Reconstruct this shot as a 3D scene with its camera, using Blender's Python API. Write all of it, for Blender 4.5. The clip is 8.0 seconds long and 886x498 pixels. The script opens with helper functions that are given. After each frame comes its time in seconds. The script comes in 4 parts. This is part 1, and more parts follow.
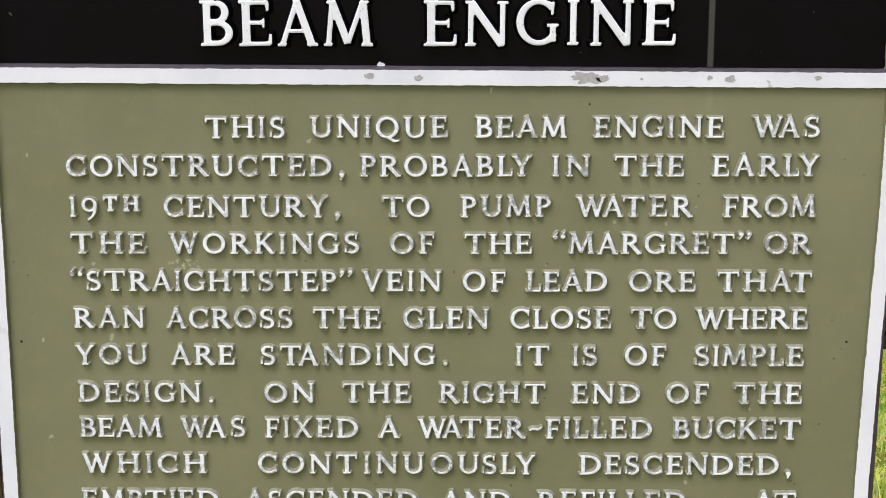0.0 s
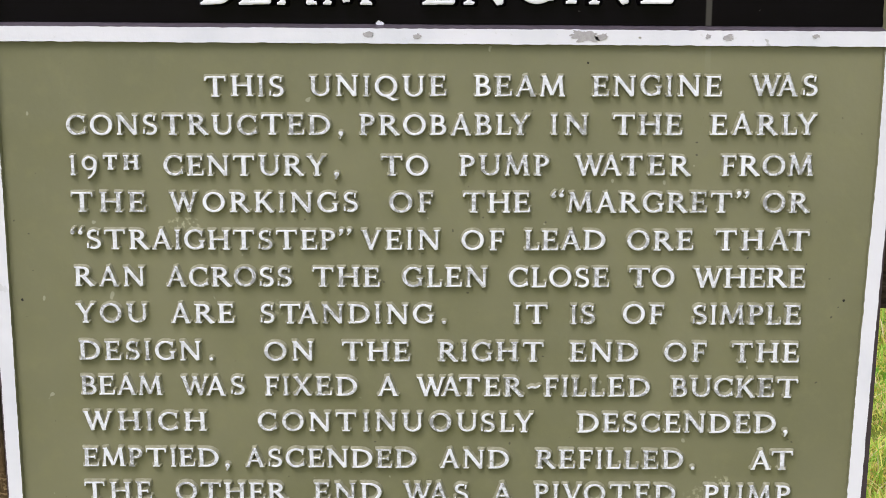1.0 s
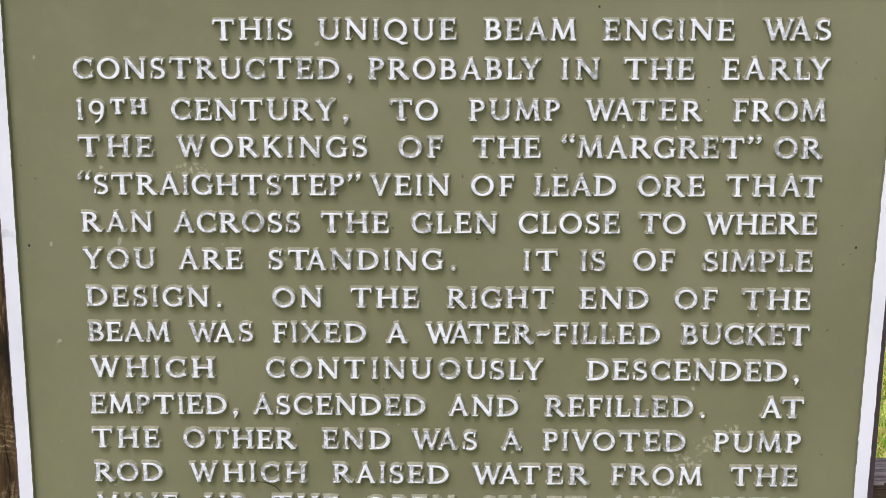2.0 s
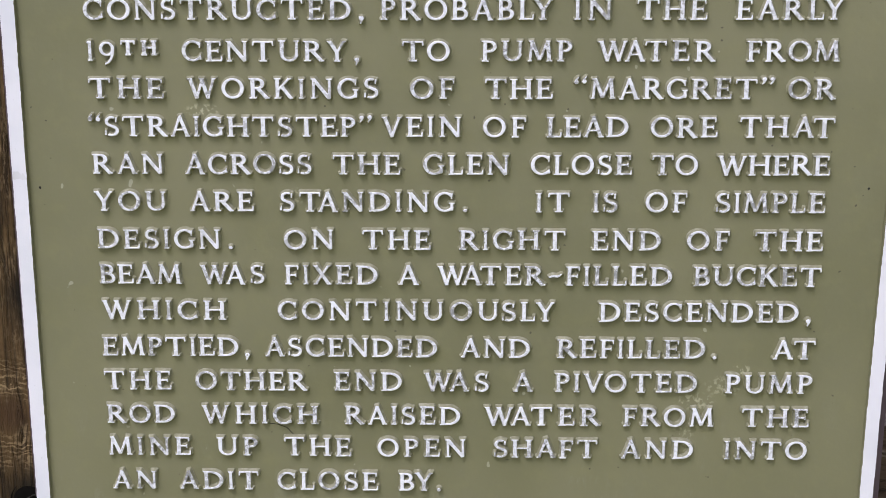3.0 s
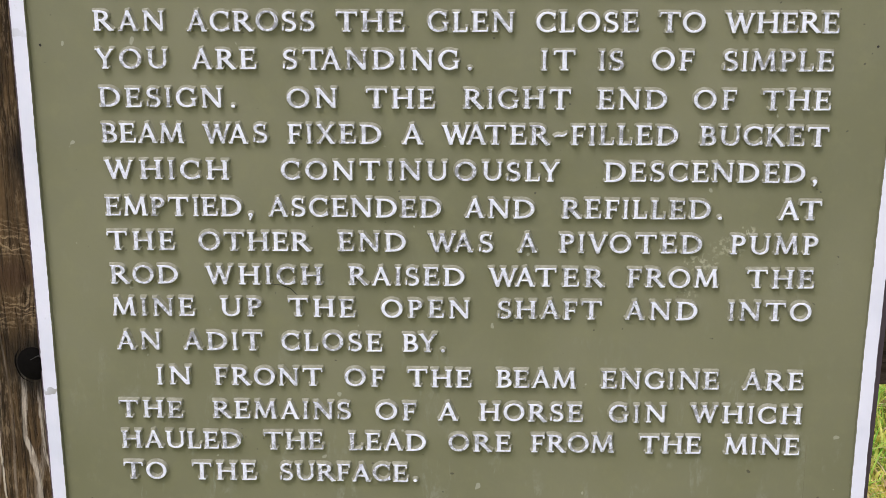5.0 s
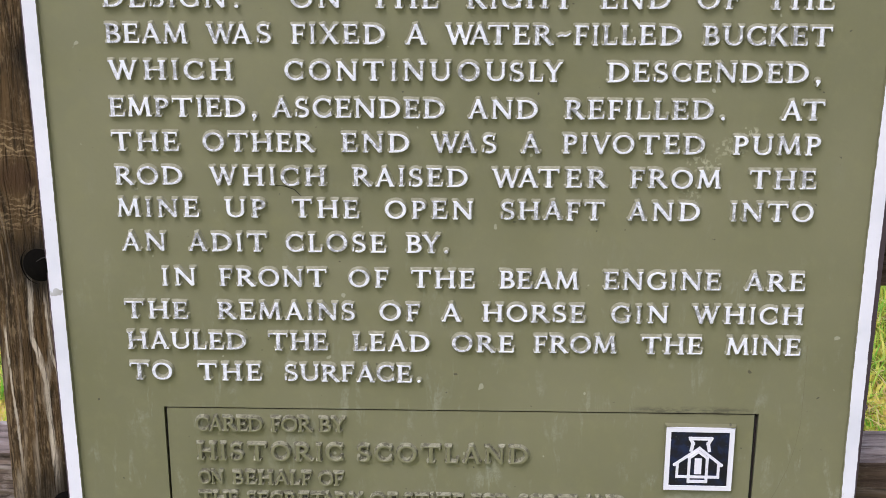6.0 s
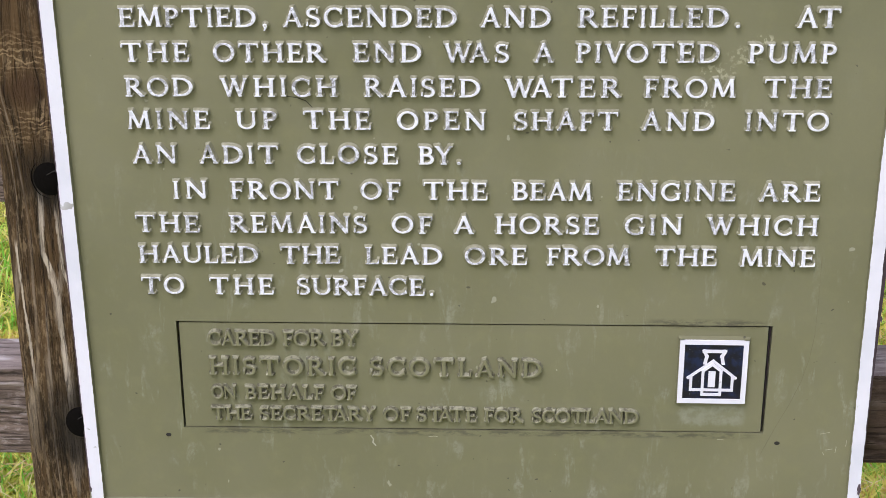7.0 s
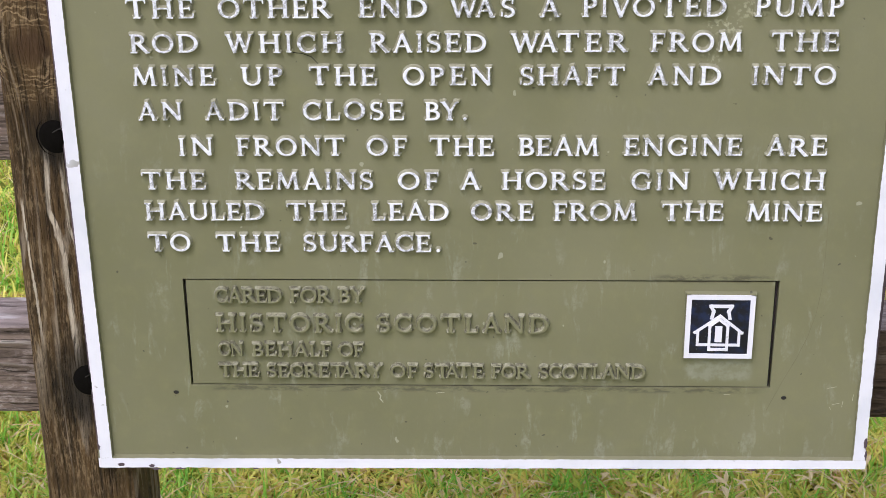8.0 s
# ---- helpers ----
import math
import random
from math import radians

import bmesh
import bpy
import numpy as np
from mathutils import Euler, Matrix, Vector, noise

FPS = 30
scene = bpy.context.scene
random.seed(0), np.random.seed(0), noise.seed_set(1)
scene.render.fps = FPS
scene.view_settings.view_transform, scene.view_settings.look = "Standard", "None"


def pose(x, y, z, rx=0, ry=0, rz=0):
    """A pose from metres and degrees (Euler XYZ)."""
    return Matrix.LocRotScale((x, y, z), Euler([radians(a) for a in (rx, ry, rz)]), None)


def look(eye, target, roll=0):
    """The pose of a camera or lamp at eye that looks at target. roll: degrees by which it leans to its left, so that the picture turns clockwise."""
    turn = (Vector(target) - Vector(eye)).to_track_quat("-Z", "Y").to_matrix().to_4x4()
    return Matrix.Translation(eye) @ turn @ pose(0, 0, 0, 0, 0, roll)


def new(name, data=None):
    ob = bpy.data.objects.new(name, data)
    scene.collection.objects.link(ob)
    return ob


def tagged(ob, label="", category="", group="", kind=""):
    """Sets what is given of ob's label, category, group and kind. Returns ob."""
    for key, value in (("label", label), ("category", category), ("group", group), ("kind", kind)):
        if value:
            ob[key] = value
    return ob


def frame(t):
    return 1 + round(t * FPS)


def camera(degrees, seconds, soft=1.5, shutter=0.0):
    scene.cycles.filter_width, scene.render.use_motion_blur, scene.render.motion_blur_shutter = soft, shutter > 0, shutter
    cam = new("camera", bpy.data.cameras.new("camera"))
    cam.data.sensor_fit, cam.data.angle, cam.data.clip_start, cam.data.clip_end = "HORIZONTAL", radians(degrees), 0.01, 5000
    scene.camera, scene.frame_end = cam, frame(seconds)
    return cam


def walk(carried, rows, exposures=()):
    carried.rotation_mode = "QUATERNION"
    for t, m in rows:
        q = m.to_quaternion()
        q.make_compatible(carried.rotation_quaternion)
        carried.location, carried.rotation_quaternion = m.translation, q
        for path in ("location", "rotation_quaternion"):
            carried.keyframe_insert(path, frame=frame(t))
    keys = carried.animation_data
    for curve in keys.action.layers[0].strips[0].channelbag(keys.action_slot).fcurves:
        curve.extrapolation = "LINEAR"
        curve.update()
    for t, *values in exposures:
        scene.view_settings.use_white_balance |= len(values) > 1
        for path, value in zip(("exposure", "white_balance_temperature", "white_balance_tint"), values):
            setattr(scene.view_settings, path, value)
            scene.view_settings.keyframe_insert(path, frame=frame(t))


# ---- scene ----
cam = camera(28.6, 8.0, 0.85)

WB, TINT = 6050, 20
PATH = [
    (0, (0.041, -1.444, 1.477), (-0.004, 0.507, 1.039), 0.2),
    (0.5, (0.056, -1.45, 1.468), (0.0, 0.498, 1.019), 0.3),
    (1, (0.047, -1.452, 1.466), (-0.004, 0.492, 0.998), 0.2),
    (1.5, (0.044, -1.45, 1.45), (-0.009, 0.491, 0.973), 0.3),
    (3, (0.034, -1.447, 1.436), (-0.023, 0.473, 0.879), 0.2),
    (3.5, (0.032, -1.447, 1.431), (-0.021, 0.466, 0.85), 0.2),
    (4, (0.033, -1.443, 1.426), (-0.027, 0.458, 0.808), 0.1),
    (5.5, (0.033, -1.453, 1.391), (-0.025, 0.418, 0.688), 0.3),
    (6, (0.034, -1.461, 1.382), (-0.028, 0.393, 0.634), 0.2),
    (6.5, (0.032, -1.468, 1.363), (-0.033, 0.374, 0.587), -0.0),
    (7, (0.029, -1.465, 1.35), (-0.04, 0.364, 0.545), -0.1),
    (7.5, (0.027, -1.47, 1.344), (-0.035, 0.354, 0.526), -0.1),
    (8, (0.025, -1.467, 1.343), (-0.046, 0.345, 0.5), -0.4),
]
walk(cam, [(t, look(eye, target, roll)) for t, eye, target, roll in PATH],
     [(0, 0.43, 6350, 13), (1.5, 0.45, 6250, 16), (3, 0.39, WB, TINT), (4, 0.37, WB, TINT), (5.5, 0.45, WB, TINT), (7, 0.56, WB, TINT), (8, 0.60, WB, TINT)])

# ---- world and light: a bright overcast sky ----
world = bpy.data.worlds.new("overcast_sky")
scene.world = world
world.use_nodes = True
wn = world.node_tree
sky = wn.nodes.new("ShaderNodeTexSky")
sky.sky_type, sky.sun_disc = "NISHITA", False
sky.sun_elevation, sky.sun_rotation = radians(55), radians(208)
sky.air_density, sky.dust_density, sky.ozone_density = 1.0, 2.5, 1.0
grey = wn.nodes.new("ShaderNodeHueSaturation")
grey.inputs["Saturation"].default_value = 0.35
wn.links.new(sky.outputs[0], grey.inputs["Color"])
wn.links.new(grey.outputs[0], wn.nodes["Background"].inputs[0])
wn.nodes["Background"].inputs[1].default_value = 0.15
sun = new("sun", bpy.data.lights.new("sun", "SUN"))
sun.data.energy, sun.data.angle, sun.data.color = 1.35, radians(26), (1.0, 0.98, 0.97)
sun.matrix_world = look((-0.65, -1.2, 2.55), (0, 0, 0.6))
scene.view_settings.exposure = 0.0


# ---- materials ----
class Nodes:
    """A small writer of node materials."""

    def __init__(self, name, roughness=0.6, metallic=0.0, specular=0.5):
        self.mat = bpy.data.materials.new(name)
        self.mat.use_nodes = True
        self.t = self.mat.node_tree
        self.bsdf = self.t.nodes["Principled BSDF"]
        self.bsdf.inputs["Roughness"].default_value = roughness
        self.bsdf.inputs["Metallic"].default_value = metallic
        self.bsdf.inputs["Specular IOR Level"].default_value = specular
        self.co = self.t.nodes.new("ShaderNodeTexCoord").outputs["Object"]

    def put(self, value, socket):
        if isinstance(value, (int, float, tuple)):
            socket.default_value = (*value, 1) if isinstance(value, tuple) and len(value) == 3 and socket.type == "RGBA" else value
        else:
            self.t.links.new(value, socket)

    def stretch(self, scale, shift=(0, 0, 0), co=None):
        n = self.t.nodes.new("ShaderNodeMapping")
        self.put(co or self.co, n.inputs["Vector"])
        n.inputs["Scale"].default_value, n.inputs["Location"].default_value = scale, shift
        return n.outputs[0]

    def noise(self, scale, detail=4, rough=0.6, co=None, distort=0.0):
        n = self.t.nodes.new("ShaderNodeTexNoise")
        self.put(co or self.co, n.inputs["Vector"])
        n.inputs["Scale"].default_value, n.inputs["Detail"].default_value = scale, detail
        n.inputs["Roughness"].default_value, n.inputs["Distortion"].default_value = rough, distort
        return n.outputs["Fac"]

    def ramp(self, value, lo, hi, a=0.0, b=1.0):
        n = self.t.nodes.new("ShaderNodeMapRange")
        n.interpolation_type = "SMOOTHSTEP"
        self.put(value, n.inputs["Value"])
        for key, v in (("From Min", lo), ("From Max", hi), ("To Min", a), ("To Max", b)):
            n.inputs[key].default_value = v
        return n.outputs["Result"]

    def calc(self, op, a, b=0.0):
        n = self.t.nodes.new("ShaderNodeMath")
        n.operation = op
        self.put(a, n.inputs[0])
        self.put(b, n.inputs[1])
        return n.outputs[0]

    def mix(self, fac, a, b):
        n = self.t.nodes.new("ShaderNodeMix")
        n.data_type = "RGBA"
        self.put(fac, n.inputs["Factor"])
        self.put(a, n.inputs[6])
        self.put(b, n.inputs[7])
        return n.outputs[2]

    def axis(self, k):
        n = self.t.nodes.new("ShaderNodeSeparateXYZ")
        self.put(self.co, n.inputs[0])
        return n.outputs[k]

    def island(self):
        return self.t.nodes.new("ShaderNodeNewGeometry").outputs["Random Per Island"]

    def one(self):
        """A number that differs from object to object."""
        return self.t.nodes.new("ShaderNodeObjectInfo").outputs["Random"]

    def moved(self):
        """The object's own places, shifted by a different length for each object."""
        add = self.t.nodes.new("ShaderNodeVectorMath")
        self.put(self.co, add.inputs[0])
        self.put(self.calc("MULTIPLY", self.one(), 9.0), add.inputs[1])
        self.co = add.outputs[0]

    def bump(self, height, distance, strength=1.0):
        n = self.t.nodes.new("ShaderNodeBump")
        n.inputs["Distance"].default_value, n.inputs["Strength"].default_value = distance, strength
        self.put(height, n.inputs["Height"])
        self.put(n.outputs[0], self.bsdf.inputs["Normal"])

    def color(self, c):
        self.put(c, self.bsdf.inputs["Base Color"])
        return self.mat


OLIVE, OLIVE_PALE, OLIVE_DARK = (0.197, 0.190, 0.110), (0.330, 0.345, 0.275), (0.160, 0.157, 0.086)

SPATTERS = ((0.255, 0.484, 0.012, 0.007, 0.8), (0.240, 0.470, 0.020, 0.012, 0.5), (0.215, 0.455, 0.020, 0.010, 0.7), (0.205, 0.420, 0.012, 0.016, 0.6),
            (-0.215, 0.714, 0.018, 0.007, 0.8), (-0.135, 0.640, 0.010, 0.008, 0.6))


def olive_paint(name="olive_gloss_paint"):
    m = Nodes(name, 0.42)
    cloud = m.noise(3.0, 3)
    c = m.mix(m.ramp(cloud, 0.35, 0.7), OLIVE_DARK, OLIVE)
    c = m.mix(m.ramp(m.noise(45, 4), 0.45, 0.75, 0, 0.35), c, (0.21, 0.205, 0.105))
    # chalky runs of dried rain, most of them low on the plate
    low = m.ramp(m.axis(2), 0.50, 0.14, 0.06, 1.0)
    runs = m.ramp(m.noise(1, 4, 0.65, m.stretch((70, 70, 20)), 0.5), 0.50, 0.66)
    breaks = m.ramp(m.noise(1, 3, 0.6, m.stretch((24, 24, 17), (3, 0, 5))), 0.47, 0.62)
    grain = m.ramp(m.noise(260, 3, 0.7), 0.36, 0.6, 0.35, 1.0)
    c = m.mix(m.calc("MULTIPLY", m.calc("MULTIPLY", m.calc("MULTIPLY", runs, breaks), grain), m.calc("MULTIPLY", low, 0.46)), c, OLIVE_PALE)
    # spatters of pale dirt: middle x and height over the plate's foot, half width and half height
    for x, z, rx, rz, k in SPATTERS:
        u = m.calc("MULTIPLY", m.calc("SUBTRACT", m.axis(0), x), 1 / rx)
        v = m.calc("MULTIPLY", m.calc("SUBTRACT", m.axis(2), z), 1 / rz)
        near = m.ramp(m.calc("ADD", m.calc("MULTIPLY", u, u), m.calc("MULTIPLY", v, v)), 1.0, 0.1)
        c = m.mix(m.calc("MULTIPLY", near, m.ramp(m.noise(260, 3, 0.6), 0.50, 0.62, 0, k)), c, (0.44, 0.43, 0.30))
    # damp grime along the joints of the inset plate, and a faded patch under its badge
    for z, half, x0, x1, k in ((0.0892, 0.0050, -0.27, 0.28, 0.75), (0.2085, 0.0070, 0.155, 0.285, 0.8)):
        level = m.calc("ADD", m.calc("MULTIPLY", m.calc("SUBTRACT", m.axis(0), 0.28), 0.0072), z)
        band = m.ramp(m.calc("ABSOLUTE", m.calc("SUBTRACT", m.axis(2), level)), half, half * 0.15)
        span = m.calc("MULTIPLY", m.ramp(m.axis(0), x0, x0 + 0.025), m.ramp(m.axis(0), x1, x1 - 0.025))
        rag = m.ramp(m.noise(1, 4, 0.7, m.stretch((55, 55, 160))), 0.42, 0.60, 0, k)
        c = m.mix(m.calc("MULTIPLY", m.calc("MULTIPLY", band, span), rag), c, (0.070, 0.064, 0.044))
    wavy = m.calc("MULTIPLY", m.calc("SUBTRACT", m.noise(60, 3), 0.5), 0.014)
    box = m.calc("MULTIPLY", m.ramp(m.calc("ABSOLUTE", m.calc("SUBTRACT", m.calc("ADD", m.axis(0), wavy), 0.231)), 0.034, 0.026),
                 m.ramp(m.calc("ABSOLUTE", m.calc("SUBTRACT", m.calc("ADD", m.axis(2), wavy), 0.111)), 0.014, 0.008))
    c = m.mix(m.calc("MULTIPLY", box, m.ramp(m.noise(120, 3), 0.35, 0.65, 0.2, 0.6)), c, (0.27, 0.28, 0.215))
    # one pale run down from the heading
    run = m.calc("MULTIPLY", m.ramp(m.calc("ABSOLUTE", m.calc("SUBTRACT", m.axis(0), 0.230)), 0.0032, 0.0016), m.ramp(m.axis(2), 0.835, 0.875, 0, 0.15))
    c = m.mix(run, c, OLIVE_PALE)
    # pale flecks and scratches
    c = m.mix(m.ramp(m.noise(1, 2, 0.5, m.stretch((70, 70, 55))), 0.735, 0.755, 0, 0.55), c, (0.42, 0.42, 0.33))
    # fine dark specks
    c = m.mix(m.ramp(m.noise(150, 1), 0.765, 0.80, 0, 0.75), c, (0.05, 0.045, 0.03))
    m.bump(m.calc("ADD", m.noise(130, 3), m.calc("MULTIPLY", m.noise(14, 2), 3.0)), 0.0004, 0.5)
    m.put(m.ramp(m.noise(25, 3), 0.3, 0.7, 0.36, 0.55), m.bsdf.inputs["Roughness"])
    return m.color(c)


def white_paint(name, chip=0.69):
    m = Nodes(name, 0.45)
    c = m.mix(m.ramp(m.noise(9, 4), 0.4, 0.75), (0.74, 0.73, 0.79), (0.62, 0.63, 0.69))
    chips = m.calc("MULTIPLY", m.ramp(m.noise(48, 3, 0.5), chip, chip + 0.02), m.ramp(m.noise(6, 2), 0.45, 0.55))
    c = m.mix(m.ramp(m.noise(220, 3), 0.66, 0.8, 0, 0.35), c, (0.45, 0.44, 0.42))
    c = m.mix(chips, c, (0.30, 0.29, 0.26))
    m.bump(m.calc("ADD", m.noise(180, 3), m.noise(30, 2)), 0.0005, 0.5)
    return m.color(c)


def letter_paint(name, pale, worn, amount):
    m = Nodes(name, 0.42)
    each = m.one()
    m.moved()
    c = m.mix(each, pale, tuple(v * 0.86 for v in pale))
    wear = m.ramp(m.noise(170, 4, 0.7, distort=0.8), amount, amount + 0.14)
    c = m.mix(m.calc("MULTIPLY", wear, m.ramp(each, 0.1, 1.0, 0.25, 1.0)), c, worn)
    c = m.mix(m.ramp(m.noise(330, 2), 0.66, 0.75, 0, 0.7), c, OLIVE)
    m.bump(m.noise(380, 3), 0.0004, 0.6)
    return m.color(c)


def smeared_paint(name, amount, grime_shade=0.0):
    """Olive paint on the sides of the letters, smeared with thin white and chalk, and darkened where asked for grime
    and shade together.
    """
    m = Nodes(name, 0.5)
    m.moved()
    c = m.mix(m.ramp(m.noise(120, 3), 0.4, 0.7), OLIVE, OLIVE_DARK)
    c = m.mix(m.ramp(m.noise(240, 4, 0.7), 0.40, 0.62, 0.25 * amount, amount), c, (0.44, 0.43, 0.33))
    # one dark tone for both grime and the shade along the letters' edges
    if grime_shade:
        c = m.mix(m.ramp(m.noise(170, 4, 0.7), 0.44, 0.60, 0.0, grime_shade), c, (0.045, 0.040, 0.022))
    m.bump(m.noise(300, 3), 0.0004, 0.6)
    return m.color(c)


def black_paint():
    m = Nodes("black_gloss_paint", 0.3, specular=0.10)
    c = m.mix(m.noise(14, 3), (0.0015, 0.001, 0.001), (0.004, 0.003, 0.005))
    c = m.mix(m.ramp(m.noise(120, 2), 0.74, 0.8, 0, 0.8), c, (0.12, 0.11, 0.10))
    run = m.calc("MULTIPLY", m.ramp(m.calc("ABSOLUTE", m.calc("SUBTRACT", m.axis(0), 0.230)), 0.0032, 0.0016), 0.35)
    c = m.mix(run, c, (0.16, 0.15, 0.13))
    m.bump(m.noise(140, 3), 0.0004, 0.4)
    return m.color(c)


def plain(name, colour, roughness=0.6, spread=0.25, scale=60, metallic=0.0):
    m = Nodes(name, roughness, metallic)
    c = m.mix(m.noise(scale, 4), tuple(v * (1 - spread) for v in colour), tuple(v * (1 + spread) for v in colour))
    m.bump(m.noise(scale * 4, 3), 0.0004, 0.5)
    return m.color(c)


def old_wood(name, along, tones, coarse=1.0, mottle=0.7, streaks=(), veins=1.0, knots=(), stains=()):
    """Weathered timber with its grain along one axis (0: x, 2: z). streaks: long pale sapwood veins, each as half its width and points (z, x). knots: x, z and radius; the grain flows round them. stains: x, z and radius of black iron stains."""
    dark, brown, grey, pale = tones
    m = Nodes(name, 0.85, specular=0.25)
    raw = m.co

    def square(v):
        return m.calc("MULTIPLY", v, v)

    def away(x, z, tall):
        m.co = raw
        dx, dz = m.calc("SUBTRACT", m.axis(0), x), m.calc("MULTIPLY", m.calc("SUBTRACT", m.axis(2), z), 1 / tall)
        return dx, m.calc("SQRT", m.calc("ADD", m.calc("ADD", square(dx), square(dz)), 0.00002))

    if knots:
        flow = m.axis(0)
        for x, z, r in knots:
            dx, d = away(x, z, 0.8)
            flow = m.calc("SUBTRACT", flow, m.calc("DIVIDE", m.calc("MULTIPLY", dx, r * r), m.calc("ADD", square(d), r * r * 2.2)))
        joined = m.t.nodes.new("ShaderNodeCombineXYZ")
        for k, v in enumerate((flow, m.axis(1), m.axis(2))):
            m.put(v, joined.inputs[k])
        m.co = joined.outputs[0]
    thin = [150 * coarse] * 3
    thin[along] = 16.0
    wide = [13 * coarse] * 3
    wide[along] = 1.5
    grain = m.noise(1, 6, 0.7, m.stretch(tuple(thin)), 0.6)
    field = m.noise(1, 2, 0.45, m.stretch(tuple(wide), (2, 1, 4)), 0.7)
    rings = m.calc("SINE", m.calc("ADD", m.calc("MULTIPLY", field, 50.0), m.calc("MULTIPLY", grain, 2.2)))
    fleck = m.noise(1, 4, 0.7, m.stretch(tuple(v * 1.6 if k != along else 70.0 for k, v in enumerate(thin))))
    patch = m.noise(11, 5, 0.65)
    c = m.mix(m.ramp(grain, 0.36, 0.64), dark, brown)
    c = m.mix(m.ramp(rings, -0.6, 0.5, 0, 0.55), c, brown)
    c = m.mix(m.calc("MULTIPLY", m.ramp(fleck, 0.46, 0.62, 0, mottle), m.ramp(patch, 0.42 - (mottle - 0.7) * 0.3, 0.58)), c, grey)
    vein = m.calc("MULTIPLY", m.ramp(rings, 0.55, 0.95), m.ramp(m.noise(1, 3, 0.6, m.stretch(tuple(wide), (9, 5, 1))), 0.44, 0.54))
    c = m.mix(m.calc("MULTIPLY", vein, m.ramp(grain, 0.36, 0.56, 0.35 * veins, 0.95 * veins)), c, pale)
    c = m.mix(m.ramp(m.noise(8, 5, 0.65), 0.56, 0.74, 0, 0.8), c, dark)
    bent, m.co = m.co, raw
    ragged = m.calc("ADD", m.calc("MULTIPLY", m.calc("SUBTRACT", m.noise(1, 4, 0.7, m.stretch((260, 260, 60))), 0.5), 0.0050), m.axis(0))
    for half, points in streaks:
        line = points[0][1]
        for (za, xa), (zb, xb) in zip(points, points[1:]):
            line = m.calc("ADD", m.ramp(m.axis(2), zb, za, xb - xa, 0.0), line)
        core = m.ramp(m.calc("ABSOLUTE", m.calc("SUBTRACT", ragged, line)), half, half * 0.45)
        ends = m.calc("MULTIPLY", m.ramp(m.axis(2), points[0][0] + 0.004, points[0][0] - 0.012), m.ramp(m.axis(2), points[-1][0] - 0.01, points[-1][0] + 0.02))
        c = m.mix(m.calc("MULTIPLY", m.calc("MULTIPLY", core, ends), m.ramp(grain, 0.34, 0.52, 0.35, 0.95)), c, pale)
    for x, z, r in knots:
        dx, d = away(x, z, 0.8)
        wave = m.calc("SINE", m.calc("ADD", m.calc("MULTIPLY", d, 900.0), m.calc("MULTIPLY", m.noise(1, 4, 0.6, m.stretch((45, 45, 60))), 34.0)))
        ring = m.calc("MULTIPLY", m.ramp(d, r * 0.75, r * 1.2), m.ramp(d, r * 3.0, r * 1.5))
        c = m.mix(m.calc("MULTIPLY", m.calc("MULTIPLY", ring, m.ramp(wave, 0.0, 0.9)), m.ramp(m.noise(70, 4), 0.36, 0.60, 0, 0.8)), c, tuple(v * 1.35 for v in grey))
        c = m.mix(m.ramp(m.calc("ADD", d, m.calc("MULTIPLY", m.noise(60, 4), 0.02)), r * 1.4, r * 0.7, 0, 0.6), c, (0.040, 0.018, 0.008))
    for x, z, r in stains:
        dx, d = away(x, z, 1.35)
        rag = m.calc("ADD", d, m.calc("MULTIPLY", m.calc("SUBTRACT", m.noise(1, 4, 0.6, m.stretch((60, 60, 22))), 0.5), r * 0.9))
        c = m.mix(m.ramp(rag, r * 1.2, r * 0.32, 0, 0.88), c, (0.007, 0.0055, 0.003))
    m.co = bent
    split = [100 * coarse] * 3
    split[along] = 4.0
    cracks = m.ramp(m.calc("ABSOLUTE", m.calc("SUBTRACT", m.noise(1, 3, 0.6, m.stretch(tuple(split), (7, 3, 2)), 0.5), 0.5)), 0.002, 0.014)
    c = m.mix(m.ramp(cracks, 0.0, 1.0, 0.55, 1.0), tuple(v * 0.35 for v in dark), c)
    c = m.mix(m.ramp(m.noise(5, 3), 0.66, 0.74, 0, 0.4), c, (0.12, 0.05, 0.02))
    m.bump(m.calc("ADD", m.calc("ADD", grain, m.calc("MULTIPLY", rings, 0.25)), cracks), 0.003, 1.0)
    return m.color(c)


olive = olive_paint()
white = white_paint("white_border_paint")
silver = letter_paint("worn_silver_letter_paint", (0.79, 0.80, 0.87), (0.26, 0.26, 0.27), 0.455)
smeared, inset_side = smeared_paint("smeared_letter_sides", 0.55), smeared_paint("grimy_shaded_inset_letters", 0.42, 0.75)
head_white = letter_paint("white_heading_paint", (0.82, 0.82, 0.87), (0.5, 0.5, 0.5), 0.60)
black = black_paint()
joint = plain("grimy_joint", (0.018, 0.016, 0.013), 0.9)
iron = plain("cast_iron_back", (0.085, 0.058, 0.072), 0.6)
# black paint lightened to grey: the sky's sheen on the heading's ledges
sheen_black = plain("sky_sheen_black_paint", (0.085, 0.070, 0.085), 0.5, 0.4)
bare = plain("bare_grey_metal", (0.37, 0.35, 0.36), 0.6, 0.35, 300)
faint = plain("faint_dark_line", (0.160, 0.153, 0.088), 0.8)
chalk = plain("chalky_scratch", (0.38, 0.37, 0.28), 0.8)


